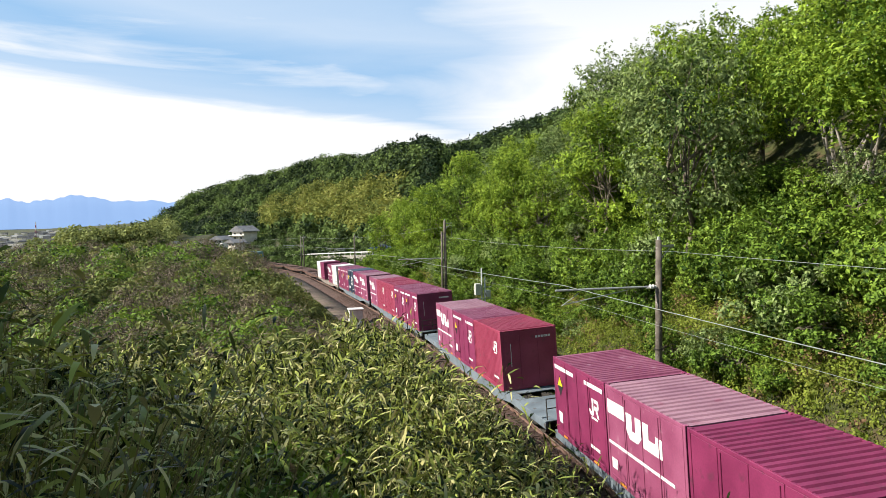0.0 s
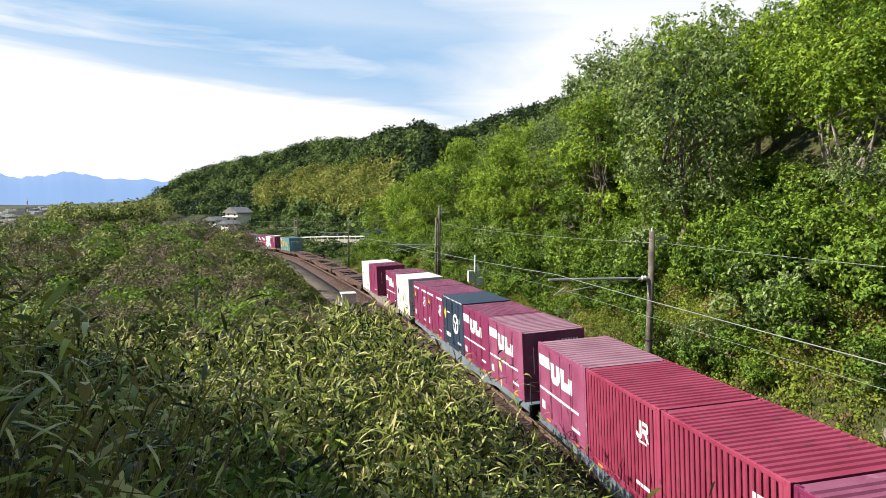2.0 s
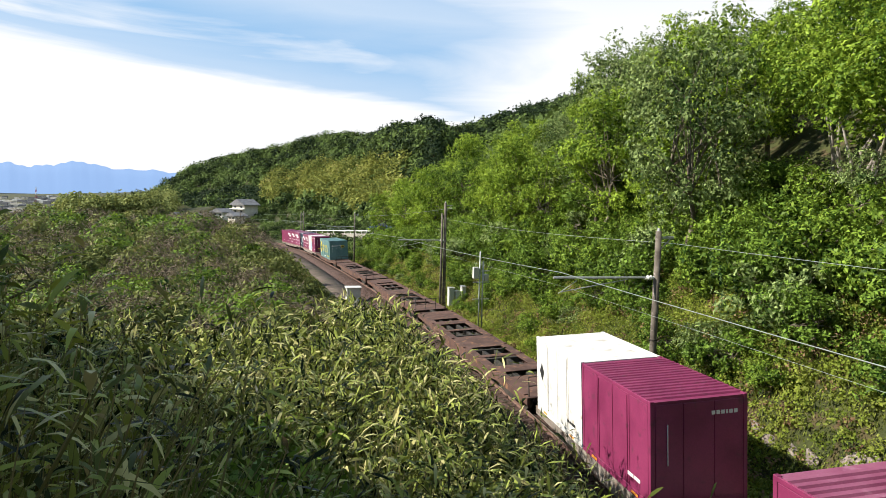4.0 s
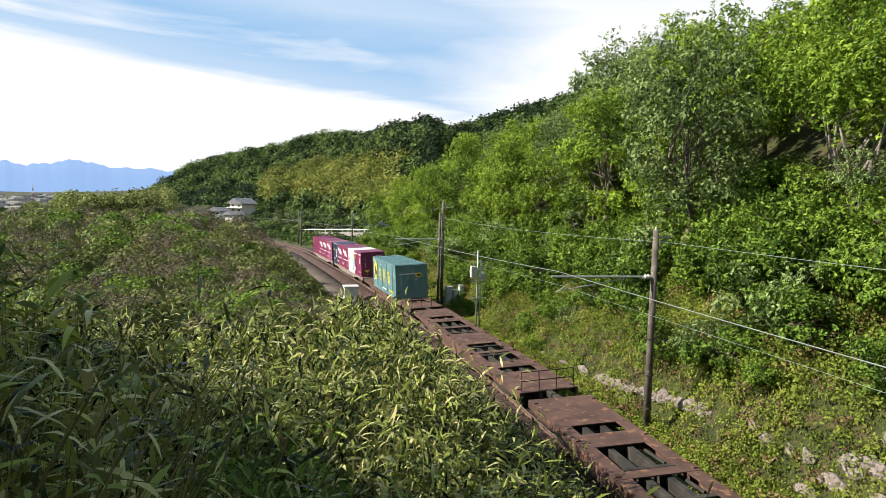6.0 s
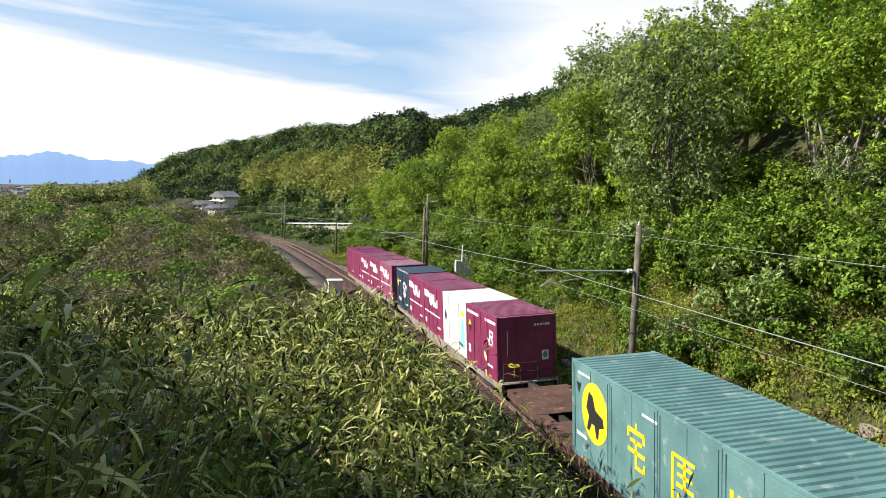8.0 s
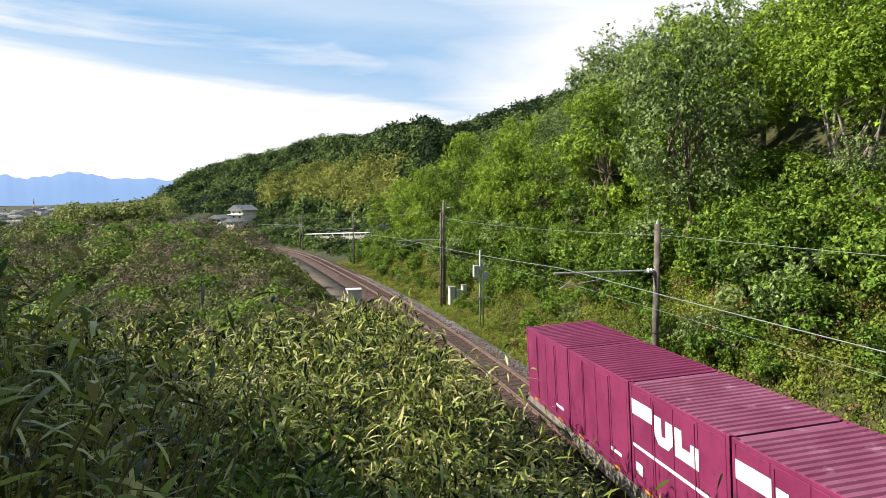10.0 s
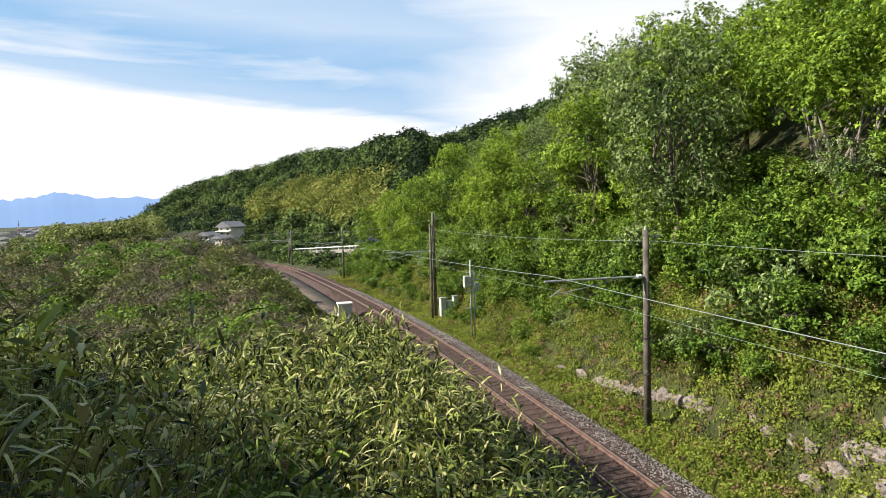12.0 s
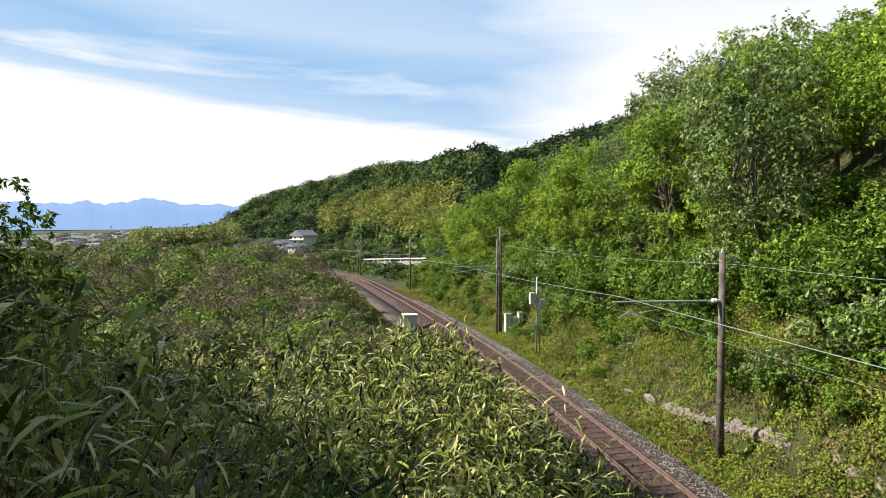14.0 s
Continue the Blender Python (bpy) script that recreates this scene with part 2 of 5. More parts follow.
F_FIELD = foliage("field_bush_leaf", (0.04, 0.06, 0.016), (0.25, 0.28, 0.085), (0.33, 0.28, 0.14), 0.7, 0.15, 0.3, 0.5, 2.2)
F_STRAW = foliage("straw", (0.14, 0.11, 0.06), (0.42, 0.36, 0.22), None, 0.8, 0.2, 0.4)
F_VINE = foliage("slope_shrub_leaf", (0.025, 0.065, 0.008), (0.28, 0.41, 0.055), None, 0.5, 0.22, 0.25, 0.8, 1.8)
F_HERB = foliage("slope_herb_leaf", (0.05, 0.085, 0.01), (0.33, 0.4, 0.06), (0.38, 0.31, 0.12), 0.6, 0.25, 0.3, 0.4, 1.9)
F_GRASS = foliage("grass_blade", (0.07, 0.1, 0.015), (0.32, 0.36, 0.07), (0.38, 0.3, 0.14), 0.6, 0.3, 0.35, 0.5, 1.6)


# ---- building helpers ----
def part(name, bm, material, parent=None, label="", smooth=False):
    me = bpy.data.meshes.new(name)
    bm.to_mesh(me)
    bm.free()
    me.materials.append(material)
    if smooth:
        me.polygons.foreach_set("use_smooth", [True] * len(me.polygons))
    ob = new(name, me)
    if parent is not None:
        ob.parent = parent
    if label:
        ob["label"] = label
    return ob


def thing(name, label, category, group="", at=None):
    ob = new(name)
    ob.empty_display_size = 0.2
    tagged(ob, label, category, group)
    if at is not None:
        ob.matrix_basis = at
    return ob


def box(bm, x0, x1, y0, y1, z0, z1, bevel=0.0):
    m = Matrix.LocRotScale(((x0 + x1) / 2, (y0 + y1) / 2, (z0 + z1) / 2), None, (x1 - x0, y1 - y0, z1 - z0))
    r = bmesh.ops.create_cube(bm, size=1.0, matrix=m)
    if bevel:
        es = list({e for v in r["verts"] for e in v.link_edges})
        bmesh.ops.bevel(bm, geom=es, offset=bevel, segments=1, affect="EDGES")
    return bm


def rod(bm, a, b, r0, r1=None, n=8):
    a, b = Vector(a), Vector(b)
    d = b - a
    m = Matrix.Translation((a + b) / 2) @ d.to_track_quat("Z", "Y").to_matrix().to_4x4()
    bmesh.ops.create_cone(bm, cap_ends=True, segments=n, radius1=r0, radius2=r0 if r1 is None else r1, depth=d.length, matrix=m)
    return bm


def poly(bm, pts, thick, axis):
    """A flat plate with the outline pts, pushed out by the vector axis * thick."""
    vs = [bm.verts.new(p) for p in pts]
    f = bm.faces.new(vs)
    ex = bmesh.ops.extrude_face_region(bm, geom=[f])
    for v in ex["geom"]:
        if isinstance(v, bmesh.types.BMVert):
            v.co += Vector(axis) * thick
    bmesh.ops.recalc_face_normals(bm, faces=bm.faces[:])
    return bm


def raw_mesh(name, verts, faces_per, material, n_corner):
    """A mesh from arrays: verts (n, 3), faces_per (m, n_corner)."""
    me = bpy.data.meshes.new(name)
    me.vertices.add(len(verts))
    me.vertices.foreach_set("co", np.ascontiguousarray(verts, dtype=np.float32).ravel())
    m = len(faces_per)
    me.loops.add(m * n_corner)
    me.loops.foreach_set("vertex_index", np.ascontiguousarray(faces_per, dtype=np.int32).ravel())
    me.polygons.add(m)
    me.polygons.foreach_set("loop_start", np.arange(m, dtype=np.int32) * n_corner)
    me.update(calc_edges=True)
    me.validate()
    me.materials.append(material)
    return me


RNG = np.random.default_rng(7)


def unit(v):
    return v / np.maximum(np.linalg.norm(v, axis=-1, keepdims=True), 1e-9)


def leaf_arrays(c, d, length, width, droop=0.25, rng=RNG, face=None):
    """Leaves at the places c that point along d: a bent blade of five corners and three faces... as quads."""
    n = len(c)
    d = unit(d)
    if face is None:
        turn = unit(rng.normal(size=(n, 3)) * 0.55 + np.array([0, 0, 1.0]))
    else:
        # blades lie across the way they face, as leaves do on the outside of a crown
        turn = unit(unit(face) + rng.normal(size=(n, 3)) * 0.42 + np.array([0, 0, 0.25]))
        d = unit(d - turn * (d * turn).sum(1, keepdims=True) * 0.8)
    side = unit(np.cross(d, turn))
    up = np.cross(side, d)
    L, W = np.reshape(length, (-1, 1)) * np.ones((n, 1)), np.reshape(width, (-1, 1)) * np.ones((n, 1))
    a = c
    b = c + d * L * 0.45 + side * W * 0.5 + up * W * 0.12
    e = c + d * L * 0.45 - side * W * 0.5 + up * W * 0.12
    t = c + d * L - up * L * droop * rng.uniform(0.3, 1.3, (n, 1))
    v = np.stack([a, b, t, e], 1).reshape(-1, 3)
    f = np.arange(n * 4).reshape(n, 4)
    return v, f


def blade_arrays(c, d, length, width, droop, rng=RNG):
    """Long blades in three bent segments."""
    n = len(c)
    d = unit(d)
    side = unit(np.cross(d, unit(rng.normal(size=(n, 3)) * 0.45 + np.array([0, 0, 1.0]))))
    L, W = np.reshape(length, (-1, 1)) * np.ones((n, 1)), np.reshape(width, (-1, 1)) * np.ones((n, 1))
    g = np.array([0, 0, -1.0]) * L * np.reshape(droop, (-1, 1))
    rows = []
    for k, w in ((0.0, 0.12), (0.3, 0.95), (0.68, 0.8), (1.0, 0.06)):
        p = c + d * L * k + g * k * k
        rows += [p + side * W * 0.5 * w, p - side * W * 0.5 * w]
    v = np.stack(rows, 1).reshape(-1, 3)
    o = np.arange(n)[:, None, None] * 8
    f = (o + np.array([[0, 1, 3, 2], [2, 3, 5, 4], [4, 5, 7, 6]])).reshape(-1, 4)
    return v, f


# ---- the line of the track ----
TX0, TTH0, TK0, TK1, TG, CANT = 5.658, 0.2188, 0.0029, -0.0026, -0.0274, 0.0505
TK2 = 0.0042
SS = np.linspace(-340, 520, 3441)


def lay_track():
    k = TK0 + TK1 * np.clip(SS, 0, 80) / 80 + TK2 * np.clip((SS - 92) / 12, 0, 1)
    k = np.where(SS > 260, 0.0005, k)
    mid = lambda a: (a[1:] + a[:-1]) / 2
    ds = np.diff(SS)
    th = np.concatenate([[0], np.cumsum(mid(k) * ds)])
    th += TTH0 - np.interp(0, SS, th)
    x = np.concatenate([[0], np.cumsum(-np.sin(mid(th)) * ds)])
    y = np.concatenate([[0], np.cumsum(np.cos(mid(th)) * ds)])
    return x - np.interp(0, SS, x) + TX0, y - np.interp(0, SS, y) + 15, th


TRX, TRY, TRTH = lay_track()
TRZ = TG * np.clip(SS, -60, 230)


def on_track(s, off=0.0, h=0.0):
    """A place s metres along the track, off to the right and h above the rails, on the canted track."""
    x, y, th, z = (float(np.interp(s, SS, a)) for a in (TRX, TRY, TRTH, TRZ))
    lat, up = off * math.cos(CANT) - h * math.sin(CANT), off * math.sin(CANT) + h * math.cos(CANT)
    return Vector((x + math.cos(th) * lat, y + math.sin(th) * lat, z + up))


def track_pose(s, half=0.0):
    """The pose of a vehicle at s; its y runs along the track. half: half the distance between its bogies."""
    if half:
        a, b = on_track(s - half), on_track(s + half)
    else:
        a, b = on_track(s - 0.5), on_track(s + 0.5)
    y = (b - a).normalized()
    x = y.cross(Vector((0, 0, 1))).normalized()
    z = x.cross(y)
    m = Matrix((x, y, z)).transposed().to_4x4()
    return Matrix.Translation((a + b) / 2) @ m @ pose(0, 0, 0, 0, -math.degrees(CANT), 0)


def track_frame(x, y):
    """For arrays of places: how far along the track, and how far to its right."""
    x, y = np.asarray(x, float), np.asarray(y, float)
    sx, sy, st, ss = TRX[::8], TRY[::8], TRTH[::8], SS[::8]
    flat_x, flat_y = x.ravel(), y.ravel()
    s, d = np.empty(len(flat_x)), np.empty(len(flat_x))
    for i in range(0, len(flat_x), 20000):
        px, py = flat_x[i:i + 20000, None], flat_y[i:i + 20000, None]
        j = np.argmin((px - sx) ** 2 + (py - sy) ** 2, axis=1)
        dx, dy = px[:, 0] - sx[j], py[:, 0] - sy[j]
        s[i:i + 20000] = ss[j] - np.sin(st[j]) * dx + np.cos(st[j]) * dy
        d[i:i + 20000] = np.cos(st[j]) * dx + np.sin(st[j]) * dy
    return s.reshape(x.shape), d.reshape(x.shape)


def smooth(a, b, v):
    t = np.clip((v - a) / (b - a), 0, 1)
    return t * t * (3 - 2 * t)


def wobble(x, y, f, seed=0.0):
    """Cheap rolling unevenness from a few crossing waves."""
    return (np.sin(x * f + seed) * np.cos(y * f * 1.3 - seed * 2) + 0.5 * np.sin(x * f * 2.7 - y * f * 1.9 + seed * 3) + 0.3 * np.sin(x * f * 5.1 + y * f * 4.3)) / 1.8


# far hill: azimuth from +y to +x in degrees; height angle of the bare ridge, distance of the ridge, distance of the foot
HILL_AZ = [-60, -36, -31, -27, -25, -23, -20.5, -16.5, -12, -8.5, -5, -2, 0, 3, 6, 10, 20, 40]
HILL_EL = [-3, -3, -2.5, -1.1, 0.1, 1.3, 2.0, 3.0, 4.15, 4.4, 5.3, 5.6, 5.0, 6.0, 7.0, 7.6, 8, 8]
HILL_FAR = [700, 650, 620, 580, 560, 530, 505, 470, 430, 380, 280, 240, 300, 330, 320, 300, 280, 260]
HILL_FOOT = [420, 400, 380, 330, 315, 298, 275, 240, 210, 170, 130, 112, 105, 90, 80, 75, 70, 70]


def ground(x, y):
    x, y = np.asarray(x, float), np.asarray(y, float)
    s, d = track_frame(x, y)
    tz = TG * np.clip(s, -60, 230)
    # the bank on which the camera stands, left of the line
    crest = 0.2 + (4.25 - 0.2) * (1 - smooth(-6, 34, s)) + 0.6 * smooth(60, 130, s)
    foot, wide = -2.55 - 2.7 * smooth(12, 30, s), 4.6
    u = np.clip((foot - d) / wide, 0, 1)
    left = tz - 0.6 + (crest - tz + 0.6) * (0.8 * u + 0.2 * smooth(0, 1, u)) + np.where(u >= 1, 0.12 * wobble(x, y, 0.35), 0)
    left = left - np.clip(-d - 25, 0, 400) * 0.03 - np.clip(s - 40, 0, 150) * 0.02 * smooth(6, 12, -d)
    # the knoll under the camera, longer towards the left
    reach = 2.7 + 0.55 * np.clip(-x, 0, 8)
    left = left + (6.3 - 4.25) * np.exp(-(np.clip(y + 0.6, 0, None) / reach) ** 2) * smooth(-6.2, -8.0, d)
    # the cut right of the line
    r = np.clip(d - 4.7, 0, None)
    near = 1 - smooth(45, 110, s)
    slope = (0.25 + 0.5 * near) * np.clip(r, 0, 22) + 0.25 * np.clip(r - 22, 0, 60)
    step = (0.5 + 1.1 * (1 - smooth(8, 24, s))) * smooth(0.0, 2.2, r) * near
    right = tz - 0.6 + slope + step + 0.25 * wobble(x, y, 0.5, 1.0) * smooth(1, 5, r)
    z = np.where(d < 0, left, right)
    z = np.where((d > foot) & (d < 4.7), tz - 0.6, z)
    # far hill
    az, dist = np.degrees(np.arctan2(x, y)), np.hypot(x, y)
    front = np.where(y > 0, 1.0, 0.0)
    fd, ft = np.interp(az, HILL_AZ, HILL_FAR), np.interp(az, HILL_AZ, HILL_FOOT)
    top = 7.9 + fd * np.tan(np.radians(np.interp(az, HILL_AZ, HILL_EL)))
    base = -9.0 + 0 * x
    k = smooth(0.0, 1.0, np.clip((dist - ft) / (fd - ft), 0, 1))
    hill = base + (top - base) * k + 1.6 * wobble(x, y, 0.06, 2.0) * smooth(0.05, 0.5, k)
    z = np.where((dist > ft) & (front > 0), np.maximum(np.where(dist > 260, np.minimum(z, hill), z), hill), z)
    z = np.where((dist > 330) & (az < -20), np.minimum(z, np.maximum(hill, -14)), z)
    # unseen hill added behind the camera to block sky light; the line cuts through
    back = 46 * smooth(-7, -52, y) * smooth(7, 26, np.abs(d + 1)) * smooth(900, 300, dist)
    return np.clip(z + back, -30, 80)


def ground_at(x, y):
    return float(ground(np.array([x]), np.array([y]))[0])


# ---- the ground ----
def build_ground():
    """One sheet from the camera's bank to the horizon, finer near the line."""
    def axis(lo, hi, mid, fine, coarse):
        a, v, step = [], mid, fine
        while v < hi:
            a.append(v)
            v += step
            if v > mid + 45:
                step = min(step * 1.12, coarse)
        a.append(hi)
        b, v, step = [], mid - fine, fine
        while v > lo:
            b.append(v)
            v -= step
            if v < mid - 40:
                step = min(step * 1.12, coarse)
        b.append(lo)
        return np.array(b[::-1] + a)
    xs, ys = axis(-4200, 2500, 2.0, 0.6, 240), axis(-400, 4600, 30.0, 0.6, 240)
    gx, gy = np.meshgrid(xs, ys)
    v = np.stack([gx, gy, ground(gx, gy)], -1).reshape(-1, 3)
    nx, ny = len(xs), len(ys)
    i = (np.arange(ny - 1)[:, None] * nx + np.arange(nx - 1)).ravel()
    f = np.stack([i, i + 1, i + nx + 1, i + nx], 1)
    me = raw_mesh("ground", v, f, M_GRASSY, 4)
    me.polygons.foreach_set("use_smooth", [True] * len(me.polygons))
    tagged(new("ground", me), "grassy earth bank and hillside beside the railway", "ground", kind="structure")


build_ground()


def sweep(name, offs, s0, s1, step, material, parent=None):
    """A section of (off, height) corners swept along the track, closed round."""
    ss = np.arange(s0, s1, step)
    n = len(offs)
    v = np.array([on_track(s, o, h) for s in ss for o, h in offs])
    f = []
    for i in range(len(ss) - 1):
        for j in range(n):
            k = (j + 1) % n
            f.append((i * n + j, i * n + k, (i + 1) * n + k, (i + 1) * n + j))
    ob = new(name, raw_mesh(name, v, np.array(f), material, 4))
    if parent is not None:
        ob.parent = parent
    return ob


ballast = sweep("ballast_bed", [(-2.35, -0.62), (-1.55, -0.2), (-0.62, -0.17), (0.62, -0.17), (1.25, -0.19), (2.0, -0.46), (2.8, -0.86)], -30, 300, 1.0, M_BALLAST)
tagged(ballast, "reddish brown crushed stone ballast bed under the track", "ballast", kind="structure")


def build_rails():
    prof = [(-0.062, -0.15), (0.062, -0.15), (0.062, -0.135), (0.012, -0.12), (0.012, -0.045), (0.033, -0.035), (0.033, -0.004), (0.025, 0.0), (-0.025, 0.0), (-0.033, -0.004), (-0.033, -0.035), (-0.012, -0.045), (-0.012, -0.12), (-0.062, -0.135)]
    for c in (-0.565, 0.565):
        rail = sweep("rail", [(c + o, h) for o, h in prof], -30, 300, 1.2, M_RAIL)
        tagged(rail, "rusty steel rail with a worn bright head", "rail", "rails of the line")
        sweep("rail_head", [(c - 0.024, 0.0005), (c - 0.024, 0.003), (c + 0.024, 0.003), (c + 0.024, 0.0005)], -30, 300, 1.2, M_RAILTOP, rail)["label"] = "polished running surface"


build_rails()
M_PATH = surface("gravel_strip", (0.075, 0.055, 0.043), (0.15, 0.11, 0.088), 0.7, 0.95, 0, 0.9, 22, (0.07, 0.075, 0.035), 0.55, 0.03)
path = sweep("gravel_path", [(-5.0, -0.36), (-2.0, -0.46), (-2.0, -0.7), (-5.0, -0.7)], 14, 170, 1.5, M_PATH)
tagged(path, "brown gravel strip beside the ballast bed", "gravel strip", kind="structure")


# ---- wagons ----
WAGON = 20.4


def build_wagon(deck, label, handrail=True, brake_wheel=False):
    """A flat container wagon, its middle at the origin, y along it, z from the rail heads."""
    w = thing("container_wagon", label, "freight wagon", "wagons of the train")
    half = 9.75
    for side in (-1, 1):
        bm = bmesh.new()
        # fish-bellied side sill
        x = side * 1.18
        pts = [(x, -half, 0.98), (x, half, 0.98), (x, half, 0.72), (x, 6.2, 0.72), (x, 4.6, 0.5), (x, -4.6, 0.5), (x, -6.2, 0.72), (x, -half, 0.72)]
        poly(bm, pts, 0.1, (-side, 0, 0))
        part("side_sill", bm, deck, w)
        bm = bmesh.new()
        box(bm, side * 0.30 - 0.09, side * 0.30 + 0.09, -half + 0.1, half - 0.1, 0.55, 0.9, 0.01)
        part("centre_beam", bm, M_DARKSTEEL, w)
        bm = bmesh.new()
        box(bm, *sorted((side * 0.76, side * 1.17)), -8.55, 8.55, 0.95, 0.984, 0.006)
        part("side_deck", bm, deck, w)
    for k in range(11):
        y = -9.0 + 1.8 * k
        bm = bmesh.new()
        box(bm, -1.08, 1.08, y - 0.08, y + 0.08, 0.7, 0.955, 0.01)
        part("cross_member", bm, M_DARKSTEEL, w)
    for y0, y1 in ((-9.74, -6.9), (6.9, 9.74), (-6.1, -5.1), (5.1, 6.1), (-1.35, 1.35)):
        bm = bmesh.new()
        box(bm, -1.17, 1.17, y0, y1, 0.955, 0.992, 0.006)
        part("deck_plate", bm, deck, w)
    for y in (-9.3, -5.7, -3.2, -1.1, 1.1, 3.2, 5.7, 9.3):
        if abs(y) == 3.2:
            bm = bmesh.new()
            box(bm, -1.2, 1.2, y - 0.2, y + 0.2, 0.957, 0.998, 0.005)
            part("cross_plate", bm, deck, w)
        for sx in (-1, 1):
            bm = bmesh.new()
            box(bm, sx * 1.08 - 0.07, sx * 1.08 + 0.07, y - 0.1, y + 0.1, 0.994, 1.04, 0.008)
            part("container_fitting", bm, deck, w)
    for y in (-4.7, -2.9, 2.9, 4.7):
        for sx in (-1, 1):
            bm = bmesh.new()
            rod(bm, (sx * 0.75, y - 0.7, 0.8), (sx * 0.75, y + 0.7, 0.74), 0.05)
            part("brake_rod", bm, M_DARKSTEEL, w)
    bm = bmesh.new()
    rod(bm, (0.62, -0.5, 0.62), (0.62, 0.5, 0.62), 0.2, n=14)
    part("air_reservoir", bm, M_DARKSTEEL, w)
    for yb in (-7.1, 7.1):
        bm = bmesh.new()
        box(bm, -0.85, 0.85, yb - 0.2, yb + 0.2, 0.45, 0.72, 0.02)
        bogie = part("bogie", bm, M_DARKSTEEL, w, "dark steel bogie")
        for sx in (-1, 1):
            bm = bmesh.new()
            poly(bm, [(sx * 0.92, yb - 1.25, 0.42), (sx * 0.92, yb - 1.25, 0.58), (sx * 0.92, yb - 0.4, 0.66), (sx * 0.92, yb + 0.4, 0.66), (sx * 0.92, yb + 1.25, 0.58), (sx * 0.92, yb + 1.25, 0.42), (sx * 0.92, yb + 0.35, 0.28), (sx * 0.92, yb - 0.35, 0.28)], 0.12, (-sx, 0, 0))
            part("side_frame", bm, M_DARKSTEEL, bogie)
        for ya in (yb - 0.95, yb + 0.95):
            for sx in (-1, 1):
                bm = bmesh.new()
                rod(bm, (sx * 0.5, ya, 0.43), (sx * 0.63, ya, 0.43), 0.43, n=20)
                rod(bm, (sx * 0.46, ya, 0.43), (sx * 0.5, ya, 0.43), 0.46, n=20)
                rod(bm, (sx * 0.63, ya, 0.43), (sx * 0.86, ya, 0.43), 0.09, n=10)
                part("wheel", bm, M_DARKSTEEL, bogie)
    for e in (-1, 1):
        bm = bmesh.new()
        box(bm, -0.12, 0.12, *sorted((e * 9.7, e * 10.16)), 0.75, 0.98, 0.02)
        part("coupler", bm, M_DARKSTEEL, w)
    if handrail:
        bm = bmesh.new()
        for sx in (-1.05, -0.35, 0.35, 1.05):
            rod(bm, (sx, -9.62, 0.98), (sx, -9.62, 1.72), 0.02, n=6)
        for z in (1.38, 1.72):
            rod(bm, (-1.05, -9.62, z), (1.05, -9.62, z), 0.02, n=6)
        part("handrail", bm, M_DARKSTEEL, w)
        if brake_wheel:
            bm = bmesh.new()
            for i in range(14):
                a, b = i * math.tau / 14, (i + 1) * math.tau / 14
                rod(bm, (-0.62 + 0.2 * math.cos(a), -9.62 + 0.2 * math.sin(a), 1.64), (-0.62 + 0.2 * math.cos(b), -9.62 + 0.2 * math.sin(b), 1.64), 0.022, n=5)
            rod(bm, (-0.82, -9.62, 1.64), (-0.42, -9.62, 1.64), 0.016, n=5)
            rod(bm, (-0.62, -9.62, 1.2), (-0.62, -9.62, 1.64), 0.02, n=5)
            part("brake_wheel", bm, M_YELLOW, w, "yellow brake wheel")
    return w


# ---- containers: x across, y along (-y is the end that trails), z from the floor ----
def plate(bm, side, hw, y0, y1, z0, z1, t=0.004, base=0.0):
    """A thin raised plate on the side wall at x = side * hw."""
    x = side * (hw + base)
    box(bm, *sorted((x, x + side * t)), y0, y1, z0, z1)


def logo(bm, side, hw, y, z, s, d):
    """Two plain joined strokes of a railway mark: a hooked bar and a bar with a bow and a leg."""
    x = side * hw
    ax = (side, 0, 0)
    f = lambda pts: poly(bm, [(x, y + d * a * s, z + b * s) for a, b in pts], 0.004, ax)
    f([(-0.5, 0.12), (-0.36, 0.0), (-0.12, 0.0), (-0.04, 0.1), (-0.04, 0.8), (-0.2, 0.8), (-0.2, 0.18), (-0.34, 0.18), (-0.38, 0.26), (-0.5, 0.26)])
    f([(0.02, 0.64), (0.02, 0.8), (0.4, 0.8), (0.5, 0.7), (0.5, 0.46), (0.42, 0.36), (0.34, 0.36), (0.34, 0.64)])
    f([(0.02, 0.3), (0.02, 0.5), (0.34, 0.5), (0.34, 0.36), (0.52, 0.0), (0.34, 0.0), (0.18, 0.3)])
    f([(-0.3, -0.14), (-0.3, -0.05), (0.36, -0.05), (0.36, -0.14)])


